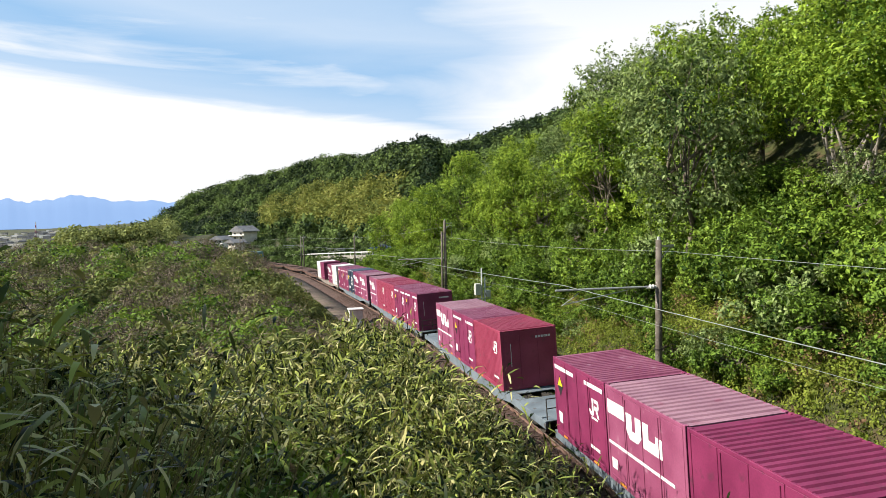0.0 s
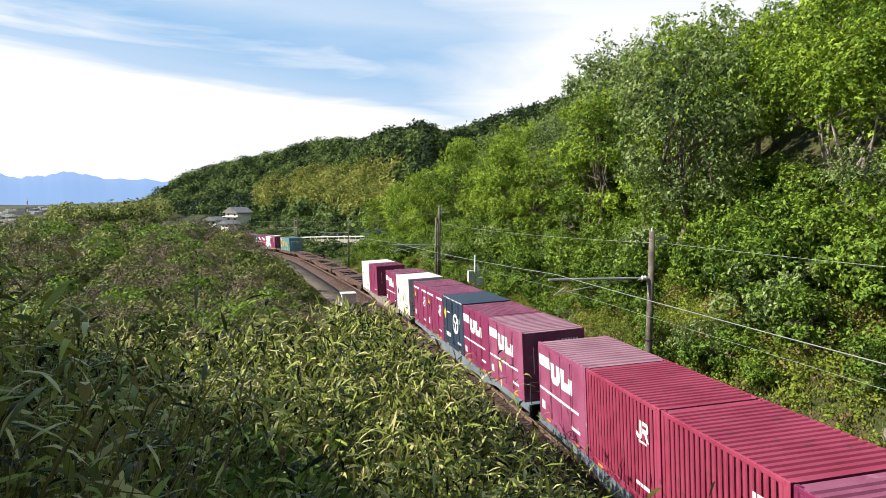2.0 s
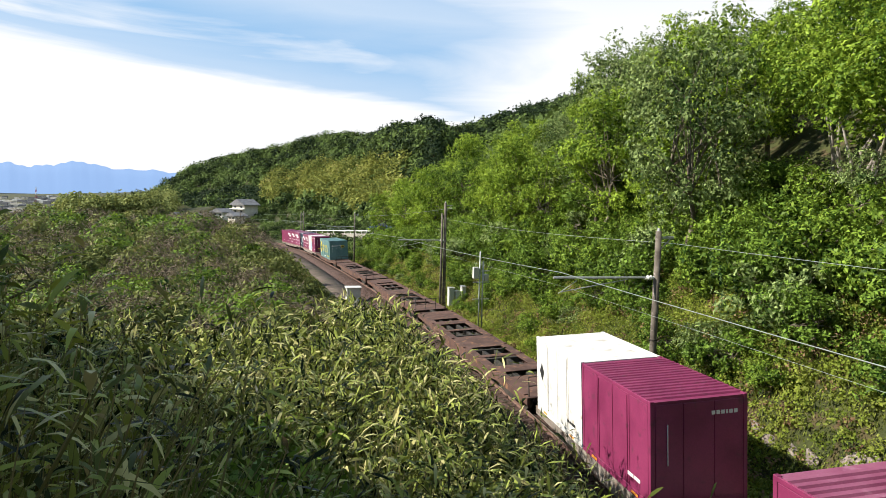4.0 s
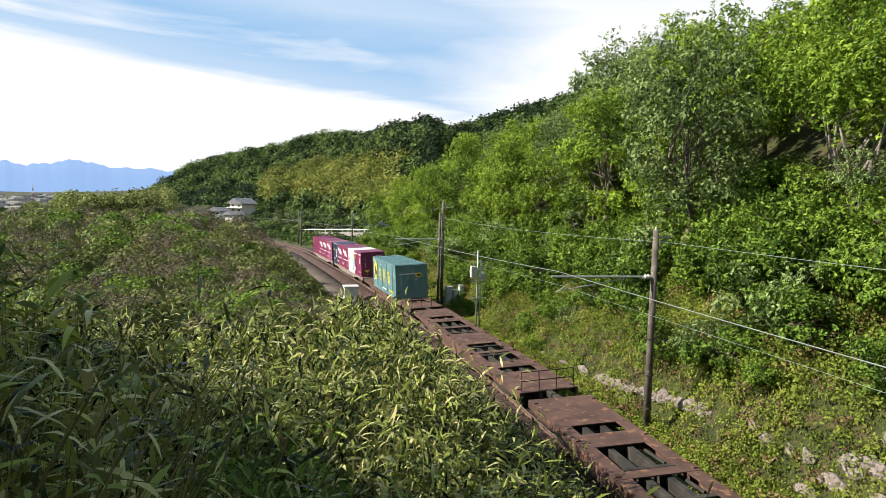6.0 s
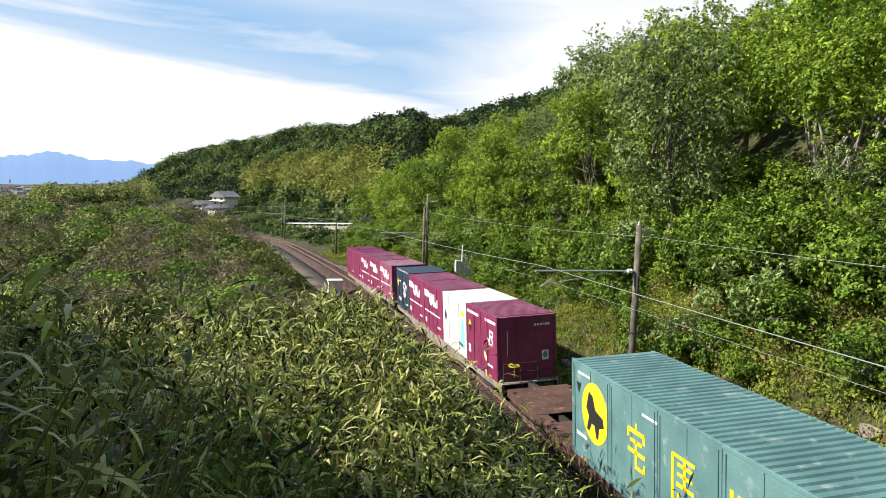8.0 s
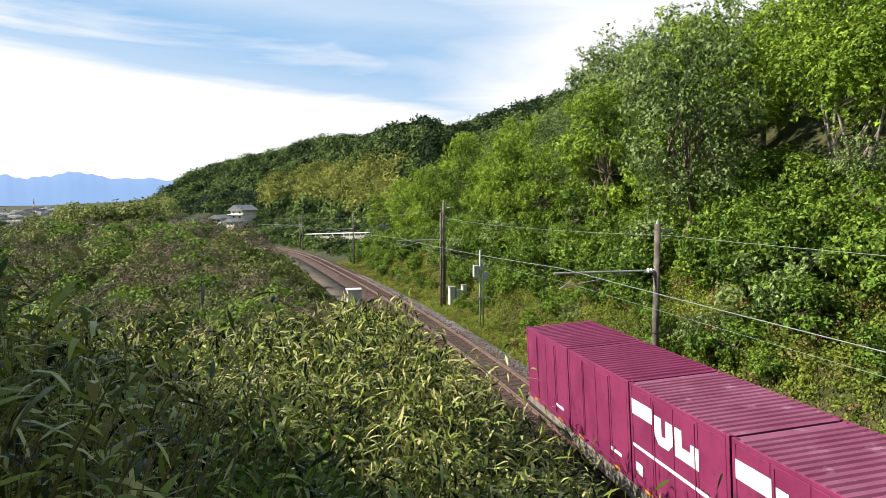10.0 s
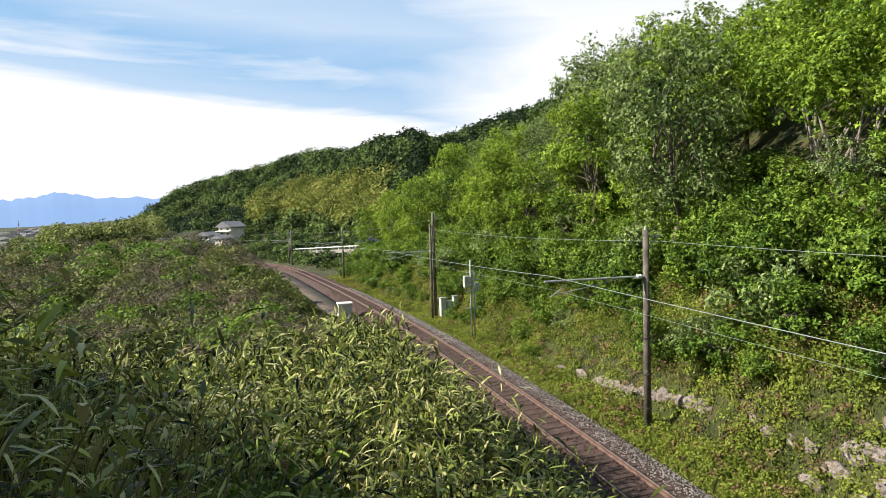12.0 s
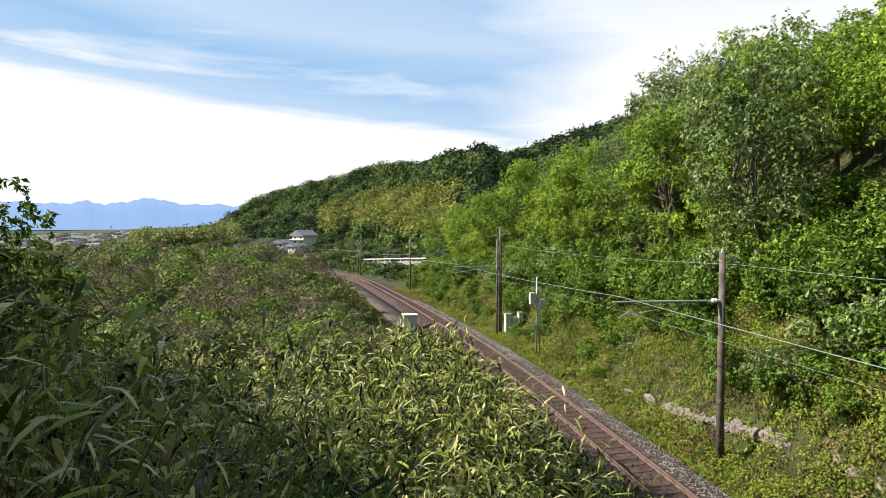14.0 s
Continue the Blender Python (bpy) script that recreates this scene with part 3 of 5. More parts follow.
def container_shell(c, L, W, H, paint, roof_paint, ribs, wall="panel", panels=4):
    hw, hl = W / 2, L / 2
    bm = bmesh.new()
    box(bm, -hw + 0.02, hw - 0.02, -hl + 0.02, hl - 0.02, 0.02, H - 0.05)
    part("body", bm, paint, c)
    bm = bmesh.new()
    prof = [(-hl + 0.01, H - 0.05), (-hl + 0.01, H - 0.02)]
    for i in range(ribs):
        y = -hl + 0.16 + (L - 0.32) * (i + 0.5) / ribs
        w = (L - 0.32) / ribs * 0.25
        prof += [(y - w * 1.45, H - 0.03), (y - w * 1.0, H + 0.012), (y + w * 1.0, H + 0.012), (y + w * 1.45, H - 0.03)]
    prof += [(hl - 0.01, H - 0.02), (hl - 0.01, H - 0.05)]
    poly(bm, [(-hw + 0.02, y, z) for y, z in prof], W - 0.04, (1, 0, 0))
    part("roof", bm, roof_paint, c)
    for sx in (-1, 1):
        for sy in (-1, 1):
            bm = bmesh.new()
            box(bm, *sorted((sx * (hw - 0.1), sx * hw)), *sorted((sy * (hl - 0.1), sy * hl)), 0, H, 0.008)
            part("corner_post", bm, paint, c)
        bm = bmesh.new()
        box(bm, *sorted((sx * (hw - 0.06), sx * hw)), -hl + 0.1, hl - 0.1, H - 0.09, H - 0.005, 0.006)
        part("top_rail", bm, paint, c)
        bm = bmesh.new()
        box(bm, *sorted((sx * (hw - 0.08), sx * hw)), -hl + 0.1, hl - 0.1, 0, 0.16, 0.006)
        part("bottom_rail", bm, paint, c)
        if wall == "panel":
            inner = L - 0.2
            for i in range(panels):
                y0 = -hl + 0.1 + inner * i / panels
                bm = bmesh.new()
                box(bm, *sorted((sx * (hw - 0.022), sx * (hw - 0.004))), y0 + 0.018, y0 + inner / panels - 0.018, 0.175, H - 0.1, 0.006)
                panel = part("door_panel" if 0 < i < panels - 1 else "side_panel", bm, paint, c)
                if 0 < i < panels - 1 or panels > 6:
                    bm = bmesh.new()
                    yy = y0 + (0.1 if i % 2 else inner / panels - 0.1)
                    rod(bm, (sx * (hw + 0.008), yy, 0.2), (sx * (hw + 0.008), yy, H - 0.15), 0.012, n=6)
                    part("lock_bar", bm, paint, panel)
        else:
            bm = bmesh.new()
            n = int((L - 0.24) / 0.17)
            prof = [(hw - 0.03, -hl + 0.1)]
            for i in range(n):
                y = -hl + 0.13 + (L - 0.26) * (i + 0.5) / n
                prof += [(hw - 0.02, y - 0.06), (hw - 0.001, y - 0.035), (hw - 0.001, y + 0.035), (hw - 0.02, y + 0.06)]
            prof += [(hw - 0.03, hl - 0.1)]
            poly(bm, [(sx * x, y, 0.17) for x, y in prof], H - 0.28, (0, 0, 1))
            part("corrugated_wall", bm, paint, c)
        for y in (-hl + 0.75, hl - 0.75):
            bm = bmesh.new()
            plate(bm, sx, hw, y - 0.16, y + 0.16, 0.04, 0.1, 0.006)
            part("fork_pocket_mark", bm, M_ORANGE, c, "orange fork pocket mark")
    for sy in (-1, 1):
        edge = hw - 0.13
        for x0, x1 in ((-edge, -0.42), (-0.4, 0.36), (0.38, edge)):
            bm = bmesh.new()
            box(bm, x0, x1, *sorted((sy * (hl - 0.021), sy * (hl - 0.004))), 0.16, H - 0.1, 0.006)
            part("end_panel", bm, paint, c)
        bm = bmesh.new()
        rod(bm, (-hw + 0.42, sy * (hl + 0.01), 1.0), (-hw + 0.42, sy * (hl + 0.01), H - 0.55), 0.014, n=6)
        part("end_bar", bm, M_DECAL, c, "pale upright bar")


def bars(bm, side, hw, y, z, widths, h, d, base=0.0):
    """A line of writing too small to read, as plain bars."""
    for w in widths:
        a, b = sorted((y, y + d * w))
        plate(bm, side, hw, a, b, z, z + h, 0.004, base)
        y += d * (w + h * 0.35)


def end_bars(bm, hl, sy, x, z, widths, h):
    for w in widths:
        box(bm, x, x + w, *sorted((sy * (hl + 0.0), sy * (hl + 0.005))), z, z + h)
        x += w + h * 0.35


def marks_common(c, L, W, H, mat=None):
    hw, hl = W / 2, L / 2
    for side in (-1, 1):
        d = side          # writing runs this way along y
        bm = bmesh.new()
        bars(bm, side, hw, -d * (hl - 0.95) if False else d * (hl * 0.42), 0.42, (0.16, 0.1, 0.28), 0.09, d)
        part("small_writing", bm, mat or M_DECAL, c, "line of small white writing")
    bm = bmesh.new()
    end_bars(bm, hl, -1, -0.05 + 0.35, H - 0.42, (0.09, 0.09, 0.09, 0.05, 0.09, 0.09), 0.09)
    part("end_writing", bm, mat or M_DECAL, c, "line of small white writing")


def build_box_sym(paint=None, roof=None):
    """Twelve-foot box with a two-stroke mark, white top stripes and a yellow and black diamond."""
    L, W, H = 3.715, 2.45, 2.5
    c = thing("freight_container", "maroon freight container with white stripes and yellow-black diamond", "container", "containers on the train")
    container_shell(c, L, W, H, paint or M_MAROON, roof or M_MAROON, 17)
    hw, hl = W / 2, L / 2
    for side in (-1, 1):
        d = side
        bm = bmesh.new()
        plate(bm, side, hw, *sorted((d * (hl - 0.12), d * 0.55)), H - 0.34, H - 0.22)
        part("white_stripe", bm, M_DECAL, c, "white stripe")
        bm = bmesh.new()
        plate(bm, side, hw, *sorted((-d * (hl - 0.12), -d * 0.25)), H - 0.34, H - 0.22)
        part("white_stripe", bm, M_DECAL, c, "white stripe")
        bm = bmesh.new()
        logo(bm, side, hw, d * (hl - 0.72), H - 1.12, 0.62, d)
        part("logo", bm, M_DECAL, c, "white railway mark")
        y, z = -d * (hl - 0.5), H - 0.85
        bm = bmesh.new()
        poly(bm, [(side * hw, y - 0.22, z), (side * hw, y, z - 0.33), (side * hw, y + 0.22, z), (side * hw, y, z + 0.33)], 0.003, (side, 0, 0))
        mark = part("diamond_mark", bm, M_BLACK, c, "black diamond")
        bm = bmesh.new()
        poly(bm, [(side * (hw + 0.003), y - 0.19, z), (side * (hw + 0.003), y + 0.19, z), (side * (hw + 0.003), y, z + 0.28)], 0.003, (side, 0, 0))
        part("diamond_half", bm, M_YELLOW, mark, "yellow upper half")
        bm = bmesh.new()
        plate(bm, side, hw, *sorted((-d * (hl - 0.28), -d * (hl - 0.56))), 0.45, 0.8)
        part("label_plate", bm, M_DECAL, c, "pale label plate")
    bm = bmesh.new()
    box(bm, 0.62, 0.9, -hl - 0.004, -hl, 0.72, 1.1)
    lab = part("end_label", bm, M_DECAL, c, "pale label plate")
    bm = bmesh.new()
    poly(bm, [(0.76 + 0.1 * math.cos(a), -hl - 0.004, 0.93 + 0.12 * math.sin(a)) for a in np.linspace(0, math.tau, 13)[:-1]], 0.003, (0, -1, 0))
    part("end_label_mark", bm, M_GREEN, lab, "green round print")
    marks_common(c, L, W, H)
    return c


def build_box_stripe(paint, roof, ribs=6):
    """Twelve-foot box with a large white double mark and a long thin stripe."""
    L, W, H = 3.715, 2.45, 2.5
    c = thing("freight_container", "faded maroon freight container with broad white mark and stripe", "container", "containers on the train")
    container_shell(c, L, W, H, paint, roof, ribs)
    hw, hl = W / 2, L / 2
    for side in (-1, 1):
        d = side
        bm = bmesh.new()
        plate(bm, side, hw, *sorted((-d * (hl - 0.1), -d * 0.85)), H - 0.72, H - 0.36)
        part("white_band", bm, M_DECAL, c, "broad white band")
        bm = bmesh.new()
        x = side * hw
        f = lambda pts: poly(bm, [(x, d * a, H - 1.08 + b * 0.9) for a, b in pts], 0.004, (side, 0, 0))
        f([(-0.75, 0.2), (-0.6, 0.0), (-0.2, 0.0), (-0.02, 0.2), (-0.02, 0.7), (-0.3, 0.7), (-0.3, 0.26), (-0.46, 0.26), (-0.46, 0.7), (-0.75, 0.7)])
        f([(0.06, 0.0), (0.06, 0.7), (0.32, 0.7), (0.32, 0.3), (0.62, 0.3), (0.62, 0.5), (0.9, 0.5), (0.9, 0.0)])
        part("logo", bm, M_DECAL, c, "large white block mark")
        bm = bmesh.new()
        plate(bm, side, hw, *sorted((-d * (hl - 0.1), d * (hl - 0.5))), 0.98, 1.06, 0.004, 0.004)
        part("thin_stripe", bm, M_DECAL, c, "thin white stripe")
        bm = bmesh.new()
        plate(bm, side, hw, *sorted((-d * (hl - 0.2), -d * (hl - 0.5))), 0.35, 0.62)
        part("label_plate", bm, M_DECAL, c, "pale label plate")
    marks_common(c, L, W, H)
    return c


def build_box_corrugated():
    L, W, H = 3.715, 2.45, 2.5
    c = thing("freight_container", "red corrugated freight container with small white mark", "container", "containers on the train")
    container_shell(c, L, W, H, M_RED, M_RED, 18, "corrugated")
    hw, hl = W / 2, L / 2
    for side in (-1, 1):
        bm = bmesh.new()
        logo(bm, side, hw + 0.002, side * (hl - 0.75), H - 0.95, 0.55, side)
        part("logo", bm, M_DECAL, c, "white railway mark")
    marks_common(c, L, W, H)
    return c


def build_box_plain(paint, roof, label, picture=False, dark_marks=False):
    L, W, H = 3.715, 2.45, 2.5
    c = thing("freight_container", label, "container", "containers on the train")
    container_shell(c, L, W, H, paint, roof, 0 if paint is M_WHITE else 16)
    hw, hl = W / 2, L / 2
    for side in (-1, 1):
        d = side
        y, z = -d * (hl - 0.5), H - 1.1
        if paint is M_WHITE:
            bm = bmesh.new()
            poly(bm, [(side * hw, y - 0.2, z), (side * hw, y, z - 0.3), (side * hw, y + 0.2, z), (side * hw, y, z + 0.3)], 0.003, (side, 0, 0))
            part("diamond_mark", bm, M_BLACK, c, "black diamond")
        if picture:
            bm = bmesh.new()
            yy = d * (hl - 0.55)
            poly(bm, [(side * hw, yy + a, 0.35 + b) for a, b in ((-0.3, 0), (0.32, 0), (0.3, 0.7), (0.12, 1.3), (-0.1, 1.45), (-0.28, 0.9))], 0.003, (side, 0, 0))
            part("painted_figure_area", bm, M_SKYBLUE, c, "light blue painted shape")
            bm = bmesh.new()
            poly(bm, [(side * hw, yy + a, 1.85 + b) for a, b in ((-0.3, -0.03), (-0.1, -0.1), (0.2, 0.0), (0.25, 0.12), (0.0, 0.2), (-0.25, 0.12))], 0.003, (side, 0, 0))
            part("painted_spot", bm, M_YELLOW, c, "yellow painted shape")
    marks_common(c, L, W, H, M_BLACK if paint is M_WHITE else M_DECAL)
    return c


def build_box_navy():
    L, W, H = 3.715, 2.45, 2.55
    c = thing("freight_container", "navy blue freight container with white round mark and dashed edge", "container", "containers on the train")
    container_shell(c, L, W, H, M_NAVY, M_NAVY, 0, "panel", 6)
    hw, hl = W / 2, L / 2
    for side in (-1, 1):
        d = side
        for i in range(14):
            y0 = -hl + 0.14 + i * 0.25
            bm = bmesh.new()
            plate(bm, side, hw, y0, y0 + 0.13, H - 0.075, H - 0.02)
            part("white_dash", bm, M_DECAL, c, "white dash")
        bm = bmesh.new()
        x = side * hw
        for i in range(16):
            a0, a1 = i * math.tau / 16, (i + 0.9) * math.tau / 16
            poly(bm, [(x, d * 0.5 + r * math.cos(a), 1.35 + r * math.sin(a)) for r, a in ((0.36, a0), (0.5, a0), (0.5, a1), (0.36, a1))], 0.004, (side, 0, 0))
        for a in (0.5, 2.6, 4.7):
            poly(bm, [(x, d * 0.5 + r * math.cos(b), 1.35 + r * math.sin(b)) for r, b in ((0.04, a - 1.2), (0.34, a - 0.18), (0.34, a + 0.18), (0.04, a + 1.2))], 0.004, (side, 0, 0))
        part("round_mark", bm, M_DECAL, c, "white round mark")
        bm = bmesh.new()
        bars(bm, side, hw, d * 0.95, 1.45, (0.1, 0.1), 0.25, d)
        bars(bm, side, hw, -d * 1.3, 0.5, (0.2, 0.2, 0.2), 0.22, d)
        bars(bm, side, hw, -d * 1.0, 1.75, (0.5,), 0.06, d)
        part("writing", bm, M_DECAL, c, "white writing bars")
        bm = bmesh.new()
        y, z = -d * (hl - 0.45), H - 0.9
        poly(bm, [(x, y - 0.2, z), (x, y, z - 0.3), (x, y + 0.2, z), (x, y, z + 0.3)], 0.004, (side, 0, 0))
        part("diamond_mark", bm, M_YELLOW, c, "yellow diamond")
    marks_common(c, L, W, H)
    return c


def build_box_long():
    """Thirty-one-foot teal box with a yellow oval badge and three large yellow characters."""
    L, W, H = 9.41, 2.49, 2.6
    c = thing("long_freight_container", "long teal freight container with yellow oval badge and characters", "container", "containers on the train")
    container_shell(c, L, W, H, M_GREEN, M_GREEN, 42, "panel", 9)
    hw, hl = W / 2, L / 2
    for side in (-1, 1):
        d = side
        x = side * hw
        # d = -1: on the side that faces the bank, writing runs from +y to -y
        y0 = -d * (hl - 1.35)
        bm = bmesh.new()
        poly(bm, [(x, y0 + 0.72 * math.cos(a), H - 1.12 + 0.78 * math.sin(a)) for a in np.linspace(0, math.tau, 29)[:-1]], 0.004, (side, 0, 0))
        badge = part("oval_badge", bm, M_YELLOW, c, "yellow oval badge")
        bm = bmesh.new()
        f = lambda pts: poly(bm, [(side * (hw + 0.004), y0 + d * a, H - 1.12 + b) for a, b in pts], 0.003, (side, 0, 0))
        f([(-0.45, 0.05), (-0.3, 0.5), (-0.1, 0.42), (0.05, 0.1), (0.45, 0.0), (0.5, -0.2), (0.25, -0.3), (0.2, -0.6), (0.1, -0.6), (0.0, -0.3), (-0.15, -0.3), (-0.3, -0.55), (-0.42, -0.5), (-0.3, -0.15)])
        part("badge_silhouette", bm, M_BLACK, badge, "black shape on the badge")
        # three characters, each of plain strokes
        glyphs = (
            ((-0.35, 0.62, 0.35, 0.72), (-0.03, 0.7, 0.05, 0.85), (-0.38, 0.5, -0.28, 0.68), (0.28, 0.5, 0.38, 0.68), (-0.25, 0.42, 0.25, 0.5), (-0.35, 0.2, 0.38, 0.29), (-0.05, -0.05, 0.05, 0.5), (-0.05, -0.1, 0.38, -0.01), (0.3, -0.1, 0.38, 0.1)),
            ((-0.38, 0.72, 0.38, 0.79), (-0.4, -0.12, -0.31, 0.75), (-0.2, 0.58, 0.3, 0.65), (-0.2, 0.4, 0.3, 0.47), (-0.22, 0.2, 0.35, 0.28), (0.0, 0.2, 0.09, 0.72), (-0.2, -0.1, -0.12, 0.1), (-0.2, -0.12, 0.2, -0.05), (0.28, 0.0, 0.36, 0.12)),
            ((-0.4, 0.55, -0.3, 0.8), (-0.42, 0.2, -0.32, 0.42), (-0.42, -0.12, -0.32, 0.1), (-0.2, 0.7, 0.38, 0.78), (-0.2, -0.12, -0.11, 0.75), (0.29, -0.12, 0.38, 0.75), (-0.1, 0.35, 0.3, 0.42), (0.05, 0.05, 0.14, 0.6), (-0.1, 0.02, 0.3, 0.1)),
        )
        for i, g in enumerate(glyphs):
            yc = -d * (hl - 3.35 - i * 1.75)
            bm = bmesh.new()
            for a0, b0, a1, b1 in g:
                box(bm, *sorted((x, x + side * 0.004)), *sorted((yc + d * a0, yc + d * a1)), H - 1.6 + b0 * 1.1, H - 1.6 + b1 * 1.1)
            part("painted_character", bm, M_YELLOW, c, "large yellow painted character")
        bm = bmesh.new()
        bars(bm, side, hw, d * (hl - 2.4), 0.35, (0.14,) * 9, 0.14, d)
        part("writing", bm, M_YELLOW, c, "line of yellow writing")
        bm = bmesh.new()
        bars(bm, side, hw, -d * (hl - 4.0), 0.28, (1.8,), 0.1, d)
        bars(bm, side, hw, -d * (hl - 0.4), H - 0.3, (0.7,), 0.06, d)
        bars(bm, side, hw, -d * (hl - 3.6), H - 0.4, (0.6,), 0.06, d)
        bars(bm, side, hw, -d * (hl - 0.3), 0.62, (0.6,), 0.09, d)
        part("white_marks", bm, M_DECAL, c, "small white marks")
        bm = bmesh.new()
        poly(bm, [(x, -d * (hl - 0.45) - 0.14, H - 0.55), (x, -d * (hl - 0.45) + 0.14, H - 0.55), (x, -d * (hl - 0.45), H - 0.85)], 0.004, (side, 0, 0))
        part("warning_mark", bm, M_BLACK, c, "black triangle mark")
    bm = bmesh.new()
    end_bars(bm, hl, -1, -0.95, H - 0.75, (0.1,) * 10, 0.1)
    part("end_writing", bm, M_DECAL, c, "line of pale writing")
    bm = bmesh.new()
    poly(bm, [(0.55 + 0.26 * math.cos(a), -hl - 0.002, H - 0.8 + 0.17 * math.sin(a)) for a in np.linspace(0, math.tau, 21)[:-1]], 0.004, (0, -1, 0))
    badge = part("end_badge", bm, M_YELLOW, c, "small yellow oval badge")
    bm = bmesh.new()
    poly(bm, [(0.55 + a, -hl - 0.006, H - 0.8 + b) for a, b in ((-0.2, 0.0), (-0.05, 0.08), (0.16, 0.05), (0.2, -0.05), (0.05, -0.1), (-0.1, -0.08))], 0.003, (0, -1, 0))
    part("end_badge_shape", bm, M_BLACK, badge, "black shape on the badge")
    return c


def build_train():
    """Wagons and containers with their distance along the track at the clip's start."""
    w_rust = build_wagon(M_RUST, "rust-brown flat container wagon with open frame")
    w_grey = build_wagon(M_DECKGREY, "blue-grey flat container wagon with steel deck")
    w_dust = build_wagon(M_DUSTY, "dusty beige flat container wagon", brake_wheel=True)
    kinds = {
        "S": build_box_sym(M_MAROON, M_ROOFED), "U": build_box_stripe(M_MAROON, M_ROOFED, 17), "V": build_box_stripe(M_MAROON2, M_LAVENDER, 13),
        "C": build_box_corrugated(), "P": build_box_plain(M_MAROON, M_MAROON, "plain maroon freight container riding on a wagon"),
        "W": build_box_plain(M_WHITE, M_WHITE, "white freight container with black diamond on a wagon"),
        "X": build_box_plain(M_WHITE, M_WHITE, "white freight container with light blue painted picture", True),
        "N": build_box_navy(), "G": build_box_long(),
    }
    # far to near slots on each wagon
    loads = {-3: "SVPPU", -2: "_VSC_", -1: "VCCSS", 0: "SSNUV", 1: "WP_UW", 2: "", 3: "", 4: "", 5: "G", 6: "NUUXS", 7: "PPUUV"}
    used, moving = set(), []
    for k, load in loads.items():
        # the slack in the couplers lets the last wagons run up a little
        far = S_CAR + WAGON * k - (0.3 if k >= 6 else 0)
        src = w_rust if k in (2, 3, 4, 5) else w_dust if k in (1, 6, 7) else w_grey
        first = src not in used
        used.add(src)
        w = src if first else copy_thing(src, Matrix())
        moving.append((w, far - WAGON / 2, Matrix()))
        for i, ch in enumerate(load):
            if ch == "_":
                continue
            src = kinds[ch]
            c = src if src not in used else copy_thing(src, Matrix())
            used.add(src)
            yy = -0.75 if ch == "G" else 7.56 - 3.78 * i
            moving.append((c, far - WAGON / 2, pose(0, yy, 0.997 if ch != "G" else 1.0)))
    return moving


SPEED, S_CAR = 20.15, 67.25
TRAIN = build_train()


# ---- line-side things ----
def build_pole(s, off, height, lean=0.0, arm=True, double=False, group="poles of the overhead line"):
    base = on_track(s, off, 0)
    base.z = ground_at(base.x, base.y) - 0.1
    th = float(np.interp(s, SS, TRTH))
    m = Matrix.Translation(base) @ pose(0, 0, 0, 0, lean, math.degrees(th))
    p = thing("overhead_line_pole", "weathered grey overhead line pole beside the track", "pole", group, m)
    bm = bmesh.new()
    rod(bm, (0, 0, 0), (0, 0, height), 0.15, 0.11, 14)
    part("mast", bm, M_POLE, p, smooth=True)
    if double:
        bm = bmesh.new()
        rod(bm, (-0.34, -0.1, 0), (-0.3, -0.1, height * 0.9), 0.12, 0.09, 12)
        part("second_mast", bm, M_POLE, p, smooth=True)
    bm = bmesh.new()
    rod(bm, (0, 0, height), (0, 0, height + 0.12), 0.06, 0.05, 8)
    part("cap", bm, M_STEEL, p)
    # bracket at the top for the feeder
    bm = bmesh.new()
    box(bm, -0.1, 0.62, -0.04, 0.04, height - 0.28, height - 0.2, 0.005)
    rod(bm, (0.05, 0, height - 0.75), (0.5, 0, height - 0.28), 0.02, n=6)
    part("top_bracket", bm, M_STEEL, p)
    for z in (0.9, 2.2, 3.6):
        bm = bmesh.new()
        rod(bm, (0, 0, z), (0, 0, z + 0.05), 0.165, n=14)
        part("band", bm, M_DARKSTEEL, p)
    if arm:
        reach, za = abs(off) + 0.25, 6.0
        bm = bmesh.new()
        rod(bm, (-0.1, 0, za), (-0.5, 0, za - 0.03), 0.05, n=8)
        rod(bm, (-0.22, 0, za), (-0.26, 0, za), 0.09, n=10)
        rod(bm, (-0.34, 0, za), (-0.38, 0, za), 0.09, n=10)
        part("insulator", bm, M_PORCELAIN, p, "pale ribbed insulator")
        bm = bmesh.new()
        rod(bm, (-0.45, 0, za), (-reach, 0, za + 0.03), 0.04, n=8)
        rod(bm, (-1.2, 0, za - 0.06), (-reach + 0.3, 0, za - 0.5), 0.018, n=6)
        rod(bm, (-reach + 0.9, 0, za - 0.1), (-reach + 0.2, 0, za - 0.55), 0.015, n=6)
        part("cantilever_arm", bm, M_STEEL, p)
    return p


POLES = [(7.64, 3.89, 7.75, -0.2, True, False), (38.2, 3.86, 9.2, -0.3, True, True), (84.5, 4.2, 8.1, 0, True, False), (131.0, 4.2, 8.1, 0, True, False), (134.5, 4.6, 7.9, 0, False, False), (180.0, 4.2, 7.8, 0, True, False)]
for row in POLES:
    build_pole(*row)


